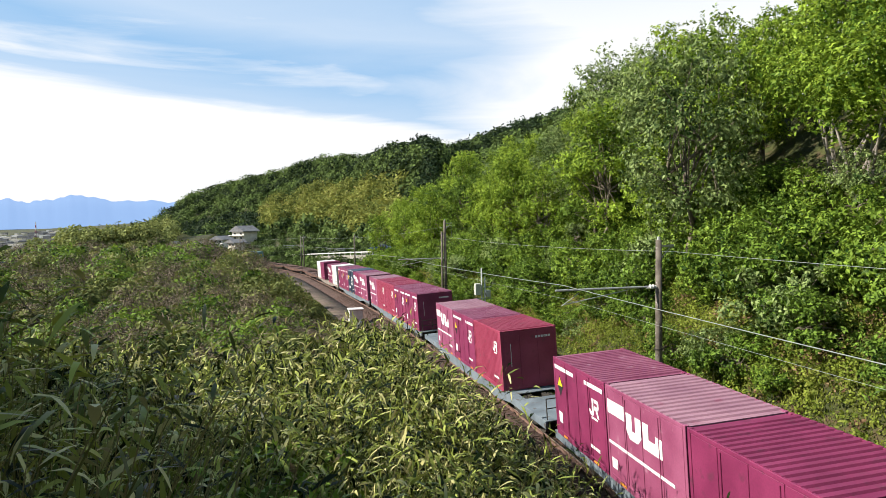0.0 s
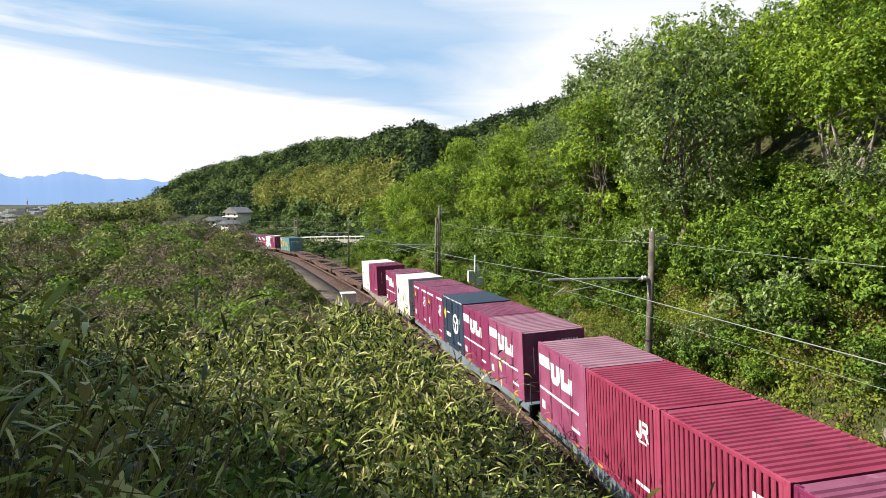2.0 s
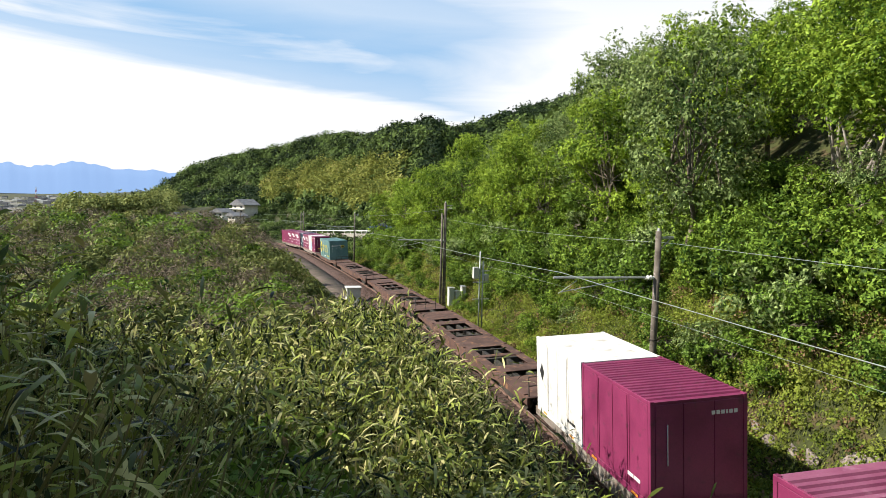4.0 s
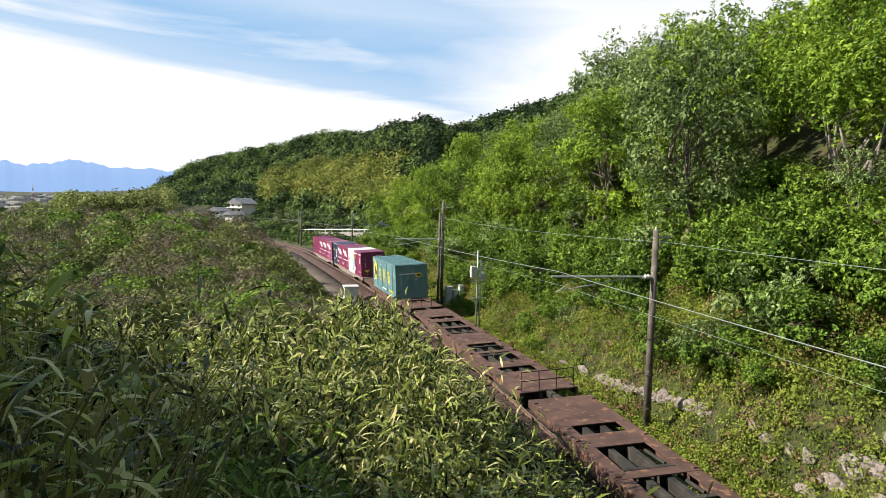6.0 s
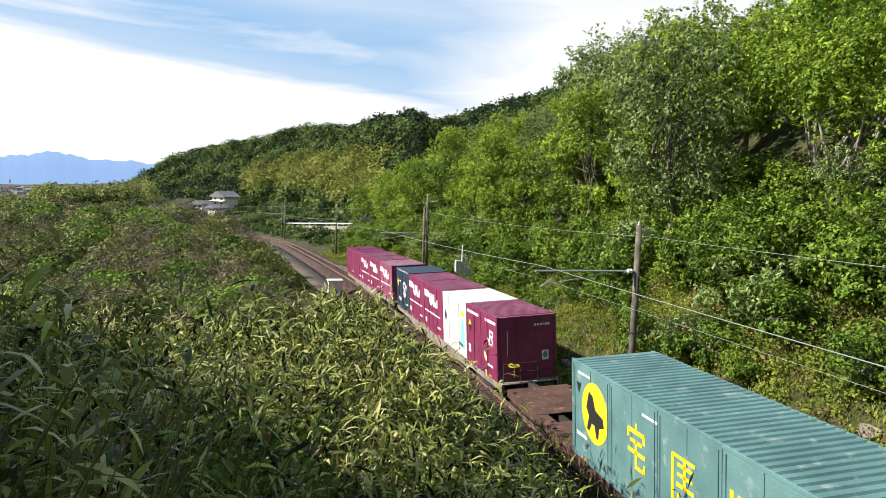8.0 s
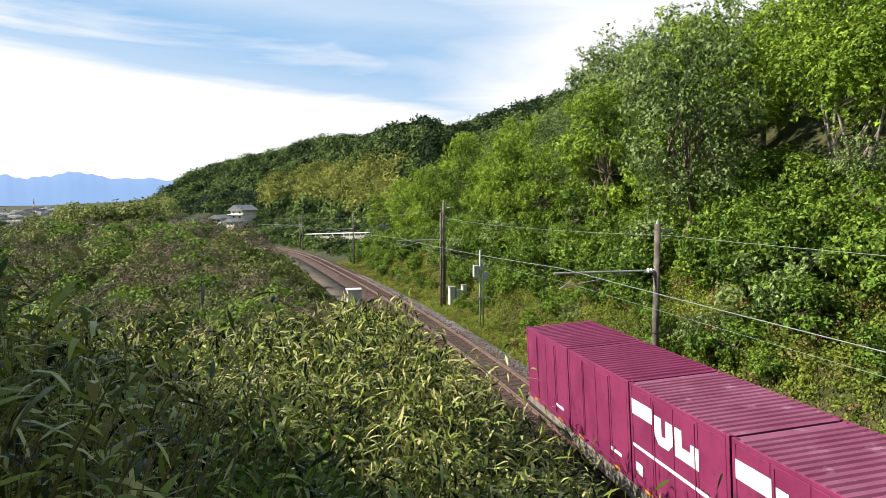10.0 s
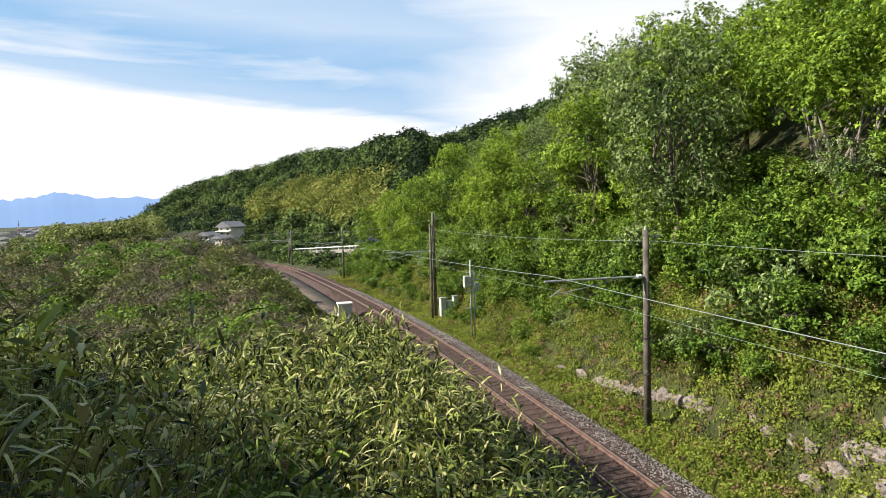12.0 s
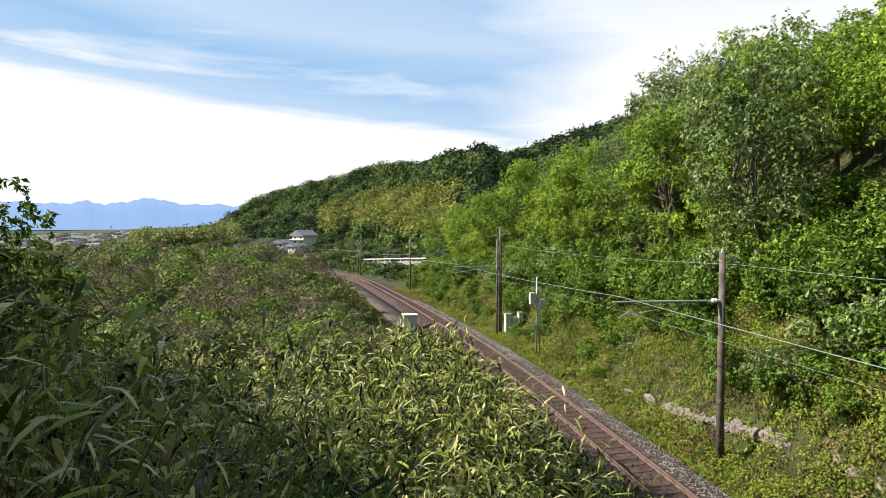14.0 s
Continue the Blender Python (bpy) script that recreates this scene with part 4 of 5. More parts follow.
def wire(name, pts, r, label):
    """One thin tube through the points."""
    p = np.array([q for i, q in enumerate(pts) if i == 0 or Vector(q) != Vector(pts[i - 1])])
    t = unit(np.gradient(p, axis=0))
    side = unit(np.cross(t, np.array([0, 0, 1.0])))
    up = np.cross(side, t)
    n = 5
    ring = [p + r * (math.cos(k * math.tau / n) * side + math.sin(k * math.tau / n) * up) for k in range(n)]
    v = np.stack(ring, 1).reshape(-1, 3)
    i = np.arange(len(p) - 1)[:, None] * n
    j = np.arange(n)[None]
    f = np.stack([i + j, i + (j + 1) % n, i + n + (j + 1) % n, i + n + j], -1).reshape(-1, 4)
    tagged(new(name, raw_mesh(name, v, f, M_WIRE, 4)), label, "wire", "wires of the line")


def span(a, b, sag, n=10):
    return [tuple(Vector(a).lerp(Vector(b), i / n) - Vector((0, 0, sag * 4 * (i / n) * (1 - i / n)))) for i in range(n + 1)]


def build_wires():
    ks = [(-28, 3.9, 7.75)] + [p[:3] for p in POLES if p[4]]
    mess, cont, feed = [], [], []
    for (s0, o0, h0), (s1, o1, h1) in zip(ks[:-1], ks[1:]):
        a, b = on_track(s0, 0, 0), on_track(s1, 0, 0)
        up = lambda p, z: (p.x, p.y, p.z + z)
        mess += span(up(a, 5.5), up(b, 5.5), 0.12)
        cont += span(up(a, 5.02), up(b, 5.02), 0.01)
        a, b = on_track(s0, o0 + 0.55, 0), on_track(s1, o1 + 0.55, 0)
        feed += span(up(a, h0 - 1.38), up(b, min(h1, 8.2) - 1.38), 0.2)
    wire("messenger_wire", mess, 0.0105, "thin sagging messenger wire over the track")
    wire("contact_wire", cont, 0.004, "thin contact wire over the track")
    wire("feeder_wire", feed, 0.008, "thin feeder wire along the pole tops")


build_wires()


def on_ground(s, off, sink=0.05):
    p = on_track(s, off, 0)
    p.z = ground_at(p.x, p.y) - sink
    return Matrix.Translation(p) @ pose(0, 0, 0, 0, 0, math.degrees(float(np.interp(s, SS, TRTH))))


def build_trackside():
    c = thing("concrete_cable_box", "pale concrete cable box with flat lid beside the track", "cable box", at=on_ground(43.4, -3.2, 0.2))
    bm = bmesh.new()
    box(bm, -0.62, 0.62, -0.5, 0.5, 0, 1.5, 0.03)
    part("body", bm, M_CABINET, c)
    bm = bmesh.new()
    box(bm, -0.7, 0.7, -0.58, 0.58, 1.5, 1.6, 0.02)
    part("lid", bm, M_WHITE, c, "white lid")
    for s, o, h, w in ((37.6, 4.3, 1.9, 0.24), (37.5, 4.85, 1.5, 0.18), (37.3, 5.3, 1.5, 0.18)):
        c = thing("relay_cabinet", "grey-white metal relay cabinet on short legs beside the pole", "cabinet", "cabinets by the line", on_ground(s, o))
        bm = bmesh.new()
        box(bm, -w, w, -0.25, 0.25, 0.35, h, 0.02)
        body = part("body", bm, M_CABINET, c)
        bm = bmesh.new()
        box(bm, -w - 0.04, w + 0.04, -0.3, 0.3, h, h + 0.05, 0.01)
        part("roof", bm, M_STEEL, c)
        bm = bmesh.new()
        box(bm, -w + 0.04, w - 0.04, -0.265, -0.25, 0.42, h - 0.06, 0.004)
        part("door", bm, M_CABINET, body)
        for sx in (-1, 1):
            bm = bmesh.new()
            box(bm, sx * (w - 0.05) - 0.03, sx * (w - 0.05) + 0.03, -0.2, 0.2, 0, 0.35)
            part("leg", bm, M_STEEL, c)
    c = thing("signal_post", "thin steel signal post with small boxes and brackets", "signal post", at=on_ground(28.4, 3.7))
    for x in (-0.12, 0.12):
        bm = bmesh.new()
        rod(bm, (x, 0, 0), (x, 0, 5.6 if x < 0 else 4.9), 0.05, n=10)
        part("post", bm, M_STEEL, c, smooth=True)
    for x0, x1, z0, z1 in ((-0.62, -0.25, 3.7, 4.5), (0.2, 0.5, 3.5, 4.0)):
        bm = bmesh.new()
        box(bm, x0, x1, -0.15, 0.15, z0, z1, 0.02)
        part("equipment_box", bm, M_CABINET, c)
    for z in (3.4, 4.2, 2.2):
        bm = bmesh.new()
        box(bm, -0.6, 0.6, -0.03, 0.03, z, z + 0.06)
        part("bracket", bm, M_STEEL, c)


build_trackside()


# ---- foliage ----
def crown_mesh(name, mat, R, H, n_leaf, leaf, rng, lobes=34, flat=0.7):
    """A crown of sprays of leaves gathered in uneven lobes, with gaps between."""
    cs = unit(rng.normal(size=(lobes, 3))) * np.array([R, R, H / 2]) * rng.uniform(0.4, 1.0, (lobes, 1))
    cs[:, 2] += H / 2
    rs = rng.uniform(0.16, 0.36, lobes) * R
    # sprays: short twigs with some leaves each
    per = 7
    n_sp = n_leaf // per
    idx = rng.integers(0, lobes, n_sp)
    dirs = unit(rng.normal(size=(n_sp, 3)) + np.array([0, 0, 0.25]))
    c = cs[idx] + dirs * (rs[idx] * rng.uniform(0.35, 1.15, n_sp))[:, None] * np.array([1, 1, flat])
    out = unit(dirs + rng.normal(size=(n_sp, 3)) * 0.5)
    c = np.repeat(c, per, 0)
    o = np.repeat(out, per, 0)
    k = np.tile(np.arange(per), n_sp)[:, None] / per
    d = o + rng.normal(size=(n_sp * per, 3)) * 0.75 - np.array([0, 0, 0.3])
    c = c + o * k * leaf * 1.6
    ln = leaf * rng.uniform(0.65, 1.35, n_sp * per)
    lobe = np.repeat(dirs, per, 0)
    whole = unit((c - np.array([0, 0, H * 0.45])) / np.array([R, R, H / 2]))
    v, f = leaf_arrays(c, d, ln, ln * 0.52, 0.3, rng, lobe + 0.35 * whole)
    return raw_mesh(name, v, f, mat, 4), cs


def limb_mesh(name, cs, height, r, rng):
    bm = bmesh.new()
    n = 5
    pts = [Vector((rng.normal() * 0.12 * i, rng.normal() * 0.12 * i, height * i / n)) for i in range(n + 1)]
    for i in range(n):
        rod(bm, pts[i], pts[i + 1], r * (1 - 0.14 * i), r * (1 - 0.14 * (i + 1)), 8)
    for c in cs[::2]:
        i = int(rng.integers(2, n + 1))
        m = pts[i].lerp(Vector(c), 0.5) + Vector((0, 0, rng.uniform(-0.2, 0.4)))
        rod(bm, pts[i], m, r * 0.34, r * 0.2, 5)
        rod(bm, m, tuple(c), r * 0.2, r * 0.05, 5)
    me = bpy.data.meshes.new(name)
    bm.to_mesh(me)
    bm.free()
    me.materials.append(M_BARK)
    return me


def build_tree(label, mat, R, H, trunk, n_leaf, leaf, seed, category="tree", name="broadleaf_tree", group="trees on the slope", lobes=34):
    rng = np.random.default_rng(seed)
    t = thing(name, label, category, group)
    me, cs = crown_mesh("crown", mat, R, H, n_leaf, leaf, rng, lobes)
    cs = cs + np.array([0, 0, trunk])
    tr = new("trunk", limb_mesh("trunk", cs, trunk + H * 0.45, 0.05 + R * 0.035, rng))
    tr.parent = t
    cr = new("crown", me)
    cr.parent = t
    cr.location.z = trunk
    return t


def plant(src, places, rng, sink=0.2):
    first = True
    for x, y, sc in places:
        m = Matrix.Translation((x, y, ground_at(x, y) - sink)) @ Matrix.Rotation(rng.uniform(0, 6.28), 4, "Z")
        t = src if first else copy_thing(src, m)
        if first:
            t.matrix_basis = m
        t.scale = (sc, sc, sc * rng.uniform(0.9, 1.12))
        first = False


# how high the wood stands against the sky, by azimuth from the bank
WOOD_AZ = [-5, 2, 7, 10, 11.5, 15, 17, 21, 25, 28, 32, 50]
WOOD_EL = [2, 5.3, 7.0, 8.2, 11.0, 15.0, 14.4, 15.0, 16.2, 19, 22, 25]


def build_forest():
    rng = np.random.default_rng(21)
    # label, leaf, radius, crown height, trunk, leaves, leaf length
    specs = [
        ("tall broadleaf tree in dense bright green leaf on the slope", F_FRESH, 3.3, 8.0, 1.6, 12000, 0.2),
        ("tall broadleaf tree in deep green leaf on the slope", F_BROAD, 3.2, 8.2, 1.6, 12000, 0.2),
        ("broadleaf tree with pale silvery-backed leaves on the slope", F_SILVER, 3.2, 8.6, 1.6, 12500, 0.18),
        ("slender broadleaf tree with mid-green leaves on the slope", F_FRESH, 2.7, 8.8, 1.8, 11000, 0.19),
    ]
    kinds = [build_tree(*sp, seed=i + 1, lobes=58) for i, sp in enumerate(specs)]
    spots = [[] for _ in kinds]
    for s in np.arange(-5, 96, 4.9):
        for d0 in (12.0, 16.5, 21.5, 27.5):
            ss, dd = s + rng.uniform(-1.7, 1.7), d0 + rng.uniform(-1.7, 1.7)
            p = on_track(ss, dd)
            az, r = math.degrees(math.atan2(p.x, p.y)), math.hypot(p.x, p.y)
            if az > 48 or r < 12 or (4 < ss < 14.5 and 10 < dd < 19):
                continue
            g = ground_at(p.x, p.y)
            limit = 7.9 + r * math.tan(math.radians(np.interp(az, WOOD_AZ, WOOD_EL) + rng.uniform(-1.2, 0.3))) - g
            sc = min(rng.uniform(0.8, 1.15) * (1.3 if 12.5 < az < 24 and d0 > 14 else 1.0), limit / 10.0)
            if sc < 0.42:
                continue
            k = int(rng.choice(4, p=[0.36, 0.3, 0.1, 0.24]))
            if 9 < az < 22 and d0 > 14 and rng.random() < 0.55:
                k = 2
            if az > 23 and rng.random() < 0.6:
                k = 0
            spots[k].append((p.x, p.y, sc))
    for k, sp in zip(kinds, spots):
        plant(k, sp, rng)


def build_hollow_tree():
    """A broad tree on bare pale stems, with a dark hollow under its crown."""
    rng = np.random.default_rng(29)
    for s, d, trunk, R in ((8.6, 14.6, 2.6, 3.9), (11.8, 16.5, 2.8, 3.4)):
        p = on_track(s, d)
        t = thing("broadleaf_tree", "broad bright green tree on several bare pale stems", "tree", "trees on the slope", Matrix.Translation((p.x, p.y, ground_at(p.x, p.y) - 0.2)))
        me, cs = crown_mesh("crown", F_FRESH, R, 6.4, 12500, 0.2, rng, 50)
        cr = new("crown", me)
        cr.parent = t
        cr.location.z = trunk
        for k in range(7):
            a = rng.uniform(0, math.tau)
            foot = Vector((math.cos(a) * 0.5, math.sin(a) * 0.5, 0))
            knee = foot * rng.uniform(1.0, 2.2) + Vector((rng.normal() * 0.3, rng.normal() * 0.3, trunk * 0.55))
            top = knee + Vector((math.cos(a) * rng.uniform(0.1, 1.3), math.sin(a) * rng.uniform(0.1, 1.3), trunk * 0.75))
            bm = bmesh.new()
            rod(bm, foot, knee, 0.085, 0.065, 7)
            rod(bm, knee, top, 0.065, 0.04, 7)
            part("stem", bm, M_PALEBARK, t, "pale bare stem")


M_PALEBARK = surface("pale_bark", (0.2, 0.17, 0.15), (0.4, 0.36, 0.32), 3, 0.9, 0, 0.5, 40, (0.12, 0.1, 0.08), 0.6)


def build_bushes():
    rng = np.random.default_rng(33)
    kinds = [
        build_tree("leafy bright green shrub draped over the slope", F_VINE, 1.9, 2.6, 0.2, 4200, 0.165, 11, "shrub", "slope_shrub", "shrubs on the slope", 24),
        build_tree("leafy dark green shrub draped over the slope", F_BROAD, 2.0, 2.8, 0.2, 4200, 0.16, 12, "shrub", "slope_shrub", "shrubs on the slope", 24),
        build_tree("pale green shrub draped over the slope", F_SILVER, 1.8, 2.5, 0.2, 4200, 0.15, 13, "shrub", "slope_shrub", "shrubs on the slope", 24),
    ]
    spots = [[], [], []]
    for s in np.arange(-8, 96, 2.0):
        for d0 in (5.5, 6.9, 8.5, 10.0, 11.7, 14.5):
            if d0 < 6 and (s < 19 or rng.random() < 0.2):
                continue
            if d0 < 8 and ((s < 18 and rng.random() < 0.6) or rng.random() < 0.15):
                continue
            if 8 < d0 < 9 and s < 4 and rng.random() < 0.5:
                continue
            ss, dd = s + rng.uniform(-0.9, 0.9), d0 + rng.uniform(-0.9, 0.9)
            p = on_track(ss, dd)
            if math.degrees(math.atan2(p.x, p.y)) > 48:
                continue
            k = int(rng.choice(3, p=[0.5, 0.36, 0.14]))
            spots[k].append((p.x, p.y, rng.uniform(0.75, 1.2) * (0.5 if d0 < 6 else 0.7 if d0 < 8 else 1)))
    for k, sp in zip(kinds, spots):
        plant(k, sp, rng, 0.15)


build_forest()
build_hollow_tree()
build_bushes()


def build_thicket():
    """Trees on the knoll beside the camera, mostly out of view and added for shade."""
    rng = np.random.default_rng(44)
    # all but the first stand out of view and shade the near grass
    t = build_tree("dense dark-leaved small tree on the knoll, mostly unseen, adding shade", F_BROAD, 2.1, 4.2, 1.0, 8400, 0.2, 51, "tree", "small_tree", "small trees on the knoll")
    plant(t, [(-9.9, 9.9, 0.66), (-7.2, 3.2, 1.1), (-6.4, 1.6, 1.2), (-9.2, 4.8, 1.15), (-11.0, 7.0, 1.2), (-6.0, -0.2, 1.2), (-8.6, 2.0, 1.25), (-12.0, 4.5, 1.3)], rng)
    t = build_tree("thin airy sapling with sparse dark leaves on the bank", F_BROAD, 0.75, 3.0, 1.7, 900, 0.12, 52, "tree", "sapling", "saplings on the bank", 22)
    plant(t, [(-8.05, 9.4, 0.88), (-8.5, 9.4, 0.74), (-7.45, 9.6, 0.64), (-9.0, 9.6, 0.82)], rng)
    # unseen tall trees, added to keep sky light off the near bank
    t = build_tree("tall dense broadleaf tree added out of view to block sky light", F_BROAD, 3.0, 6.5, 2.6, 9000, 0.24, 53, "tree", "broadleaf_tree", "tall trees on the knoll")
    plant(t, [(-10.5, 1.5, 1.0), (-9.0, -3.5, 1.1), (-4.2, -5.2, 1.0), (1.2, -6.0, 1.0)], rng)


build_thicket()


def build_sasa():
    """Bamboo grass all over the bank below and beside the camera, in uneven clumps."""
    rng = np.random.default_rng(5)
    m = 6400
    rc = 1.8 * (48 / 1.8) ** rng.random(m)
    ac = np.radians(rng.uniform(-52, 34, m))
    cx, cy = rc * np.sin(ac), rc * np.cos(ac)
    hc = rng.uniform(0.45, 1.25, m) * (1 + 0.35 * wobble(cx, cy, 0.9, 4))
    keep = rng.random(m) < np.clip(rc / 10, 0.15, 1)
    cx, cy, hc, rc = cx[keep], cy[keep], hc[keep], rc[keep]
    per = 9
    spread = np.clip(0.1 + rc * 0.02, 0.12, 0.5)
    x = np.repeat(cx, per) + rng.normal(size=len(cx) * per) * np.repeat(spread, per)
    y = np.repeat(cy, per) + rng.normal(size=len(cx) * per) * np.repeat(spread, per)
    hc = np.repeat(hc, per)
    s, d = track_frame(x, y)
    r, az = np.hypot(x, y), np.degrees(np.arctan2(x, y))
    keep = (d < -2.75 - 2.8 * smooth(12, 30, s)) & (r > np.where(az < -22, 1.9, 3.2)) & ((r < 15) | (d > -8.2)) & (r < 30)
    x, y, r, d, az, hc = (v[keep] for v in (x, y, r, d, az, hc))
    n = len(x)
    z = ground(x, y)
    tall = hc * rng.uniform(0.7, 1.15, n) * (1 - 0.45 * smooth(17, 28, r)) * np.where(d > -5.0, 1.1, 1)
    left = smooth(-22, -33, az) * smooth(8, 4, r)
    tall = tall * (1 + 0.6 * left)
    # nothing stands up before the lens
    tall = np.clip(tall, 0.12, np.maximum(7.9 - z - r * np.where(left > 0.3, 0.035, 0.15) - 0.1, 0.15))
    lean = np.clip(rng.normal(size=(n, 2)) * 0.34 + np.array([0.15, 0.0]), -0.6, 0.6)
    top = np.stack([x + lean[:, 0] * tall, y + lean[:, 1] * tall, z + tall], 1)
    foot = np.stack([x, y, z - 0.05], 1)
    for name, pick, leaves in (("bamboo_grass", r < 11, 8), ("bamboo_grass_beyond", r >= 11, 9)):
        t, b, rr = top[pick], foot[pick], r[pick]
        k = len(t)
        f = np.tile(np.linspace(0.0, 0.66, leaves), k)[:, None]
        c = np.repeat(t, leaves, 0) * (1 - f) + np.repeat(b, leaves, 0) * f
        # none close before the lens
        cr, ca = np.hypot(c[:, 0], c[:, 1]), np.degrees(np.arctan2(c[:, 0], c[:, 1]))
        free = (cr > np.where(ca < -26, 2.0, 3.4)) | (c[:, 2] < 5.6)
        c, rr = c[free], np.repeat(rr, leaves)[free]
        a = rng.uniform(0, math.tau, len(c))
        el = rng.uniform(-0.2, 1.42, len(c))
        dd = np.stack([np.cos(a) * np.cos(el), np.sin(a) * np.cos(el), np.sin(el)], 1)
        size = np.clip(0.7 + rr / 24, 0.7, 1.7)
        ln = rng.uniform(0.13, 0.29, len(c)) * size
        wd = ln * rng.uniform(0.1, 0.185, len(c))
        if name == "bamboo_grass":
            v, q = blade_arrays(c, dd, ln, wd, rng.uniform(0.15, 0.8, len(c)), rng)
        else:
            v, q = leaf_arrays(c, dd, ln, wd * 1.1, 0.4, rng)
        tagged(new(name, raw_mesh(name, v, q, F_SASA, 4)), "dense green bamboo grass with long narrow leaves on the bank", "bamboo grass", kind="stuff")
        if name == "bamboo_grass":
            v, q = blade_arrays(b, t - b, np.linalg.norm(t - b, axis=1), np.full(k, 0.012), np.zeros(k), rng)
            tagged(new("bamboo_grass_stems", raw_mesh("bamboo_grass_stems", v, q, F_STEM, 4)), "thin straw-coloured bamboo grass stems on the bank", "bamboo grass", kind="stuff")


build_sasa()


def build_young_bamboo():
    """Taller leafy shoots that stand up at the left end of the knoll."""
    rng = np.random.default_rng(17)
    n = 110
    az, r = np.radians(rng.uniform(-50, -29, n)), rng.uniform(3.0, 5.2, n)
    x, y = r * np.sin(az), r * np.cos(az)
    z = ground(x, y)
    top = 7.9 - r * np.tan(np.radians(rng.uniform(1.5, 11, n) + np.clip(np.degrees(az) + 37, 0, 9) * 0.7))
    b = np.stack([x, y, z], 1)
    t = np.stack([x + rng.normal(size=n) * 0.15 + 0.1, y + rng.normal(size=n) * 0.12, np.maximum(top, z + 0.3)], 1)
    per = 14
    f = np.tile(np.linspace(0, 0.6, per), n)[:, None]
    c = np.repeat(t, per, 0) * (1 - f) + np.repeat(b, per, 0) * f
    a, el = rng.uniform(0, math.tau, n * per), rng.uniform(-0.4, 1.0, n * per)
    d = np.stack([np.cos(a) * np.cos(el), np.sin(a) * np.cos(el), np.sin(el)], 1)
    ln = rng.uniform(0.11, 0.2, n * per)
    v, q = blade_arrays(c, d, ln, ln * rng.uniform(0.12, 0.19, n * per), rng.uniform(0.1, 0.6, n * per), rng)
    tagged(new("young_bamboo", raw_mesh("young_bamboo", v, q, F_YOUNG, 4)), "yellow-green young bamboo leaves at the bank edge", "bamboo", kind="stuff")
    v, q = blade_arrays(b, t - b, np.linalg.norm(t - b, axis=1), np.full(n, 0.012), np.zeros(n), rng)
    tagged(new("young_bamboo_stems", raw_mesh("young_bamboo_stems", v, q, F_STEM, 4)), "thin straw-coloured young bamboo stems", "bamboo", kind="stuff")


def build_broad_weeds():
    """Broad-leaved weeds and withered leaves among the bamboo grass beside the camera."""
    rng = np.random.default_rng(19)
    for name, label, mat, n, per, leaf, wide in (("broad_weeds", "dark broad-leaved weeds among the bamboo grass", F_BROAD, 150, 46, 0.1, 0.7), ("withered_leaves", "withered pale brown leaves among the bamboo grass", F_STRAW, 70, 9, 0.15, 0.28)):
        az, r = np.radians(rng.uniform(-46, -10, n)), 2.7 * (7.5 / 2.7) ** rng.random(n)
        x, y = r * np.sin(az), r * np.cos(az)
        size = rng.uniform(0.22, 0.38, n)
        room = (7.9 - r * 0.2 - 0.25 - ground(x, y)) / size
        scatter_clumps(name, label, mat, x, y, size, per, leaf, rng, np.clip(np.minimum(room, 2.4), 0.3, 2.4), "weeds", wide=wide)


F_YOUNG = foliage("young_bamboo_leaf", (0.04, 0.07, 0.008), (0.38, 0.42, 0.07), (0.5, 0.42, 0.2), 0.45, 0.25, 0.8)
build_young_bamboo()


def scatter_clumps(name, label, mat, x, y, size, per, leaf, rng, lift=0.35, category="woods", tall=1.0, wide=0.65):
    n = len(x)
    z = ground(x, y)
    c0 = np.stack([x, y, z + size * lift], 1)
    dirs = unit(rng.normal(size=(n, per, 3)))
    dirs[:, :, 2] = np.abs(dirs[:, :, 2]) * 1.0 - 0.25
    sz = size[:, None, None]
    c = c0[:, None] + dirs * sz * rng.uniform(0.6, 1.1, (n, per, 1)) * np.array([1, 1, tall])
    d = dirs + rng.normal(size=(n, per, 3)) * 0.7
    ln = (np.reshape(leaf, (-1, 1)) * rng.uniform(0.6, 1.5, (n, per))).ravel()
    v, f = leaf_arrays(c.reshape(-1, 3), d.reshape(-1, 3), ln, ln * wide, 0.2, rng, dirs.reshape(-1, 3))
    tagged(new(name, raw_mesh(name, v, f, mat, 4)), label, category, kind="stuff")


build_broad_weeds()


def polar(rng, n, a0, a1, fun):
    az = rng.uniform(a0, a1, n)
    k = rng.uniform(0, 1, n)
    r = fun(az, k)
    return r * np.sin(np.radians(az)), r * np.cos(np.radians(az))


F_LOW = foliage("pale_grove_leaf", (0.06, 0.08, 0.02), (0.3, 0.34, 0.11), None, 0.7, 0.2, 0.05)


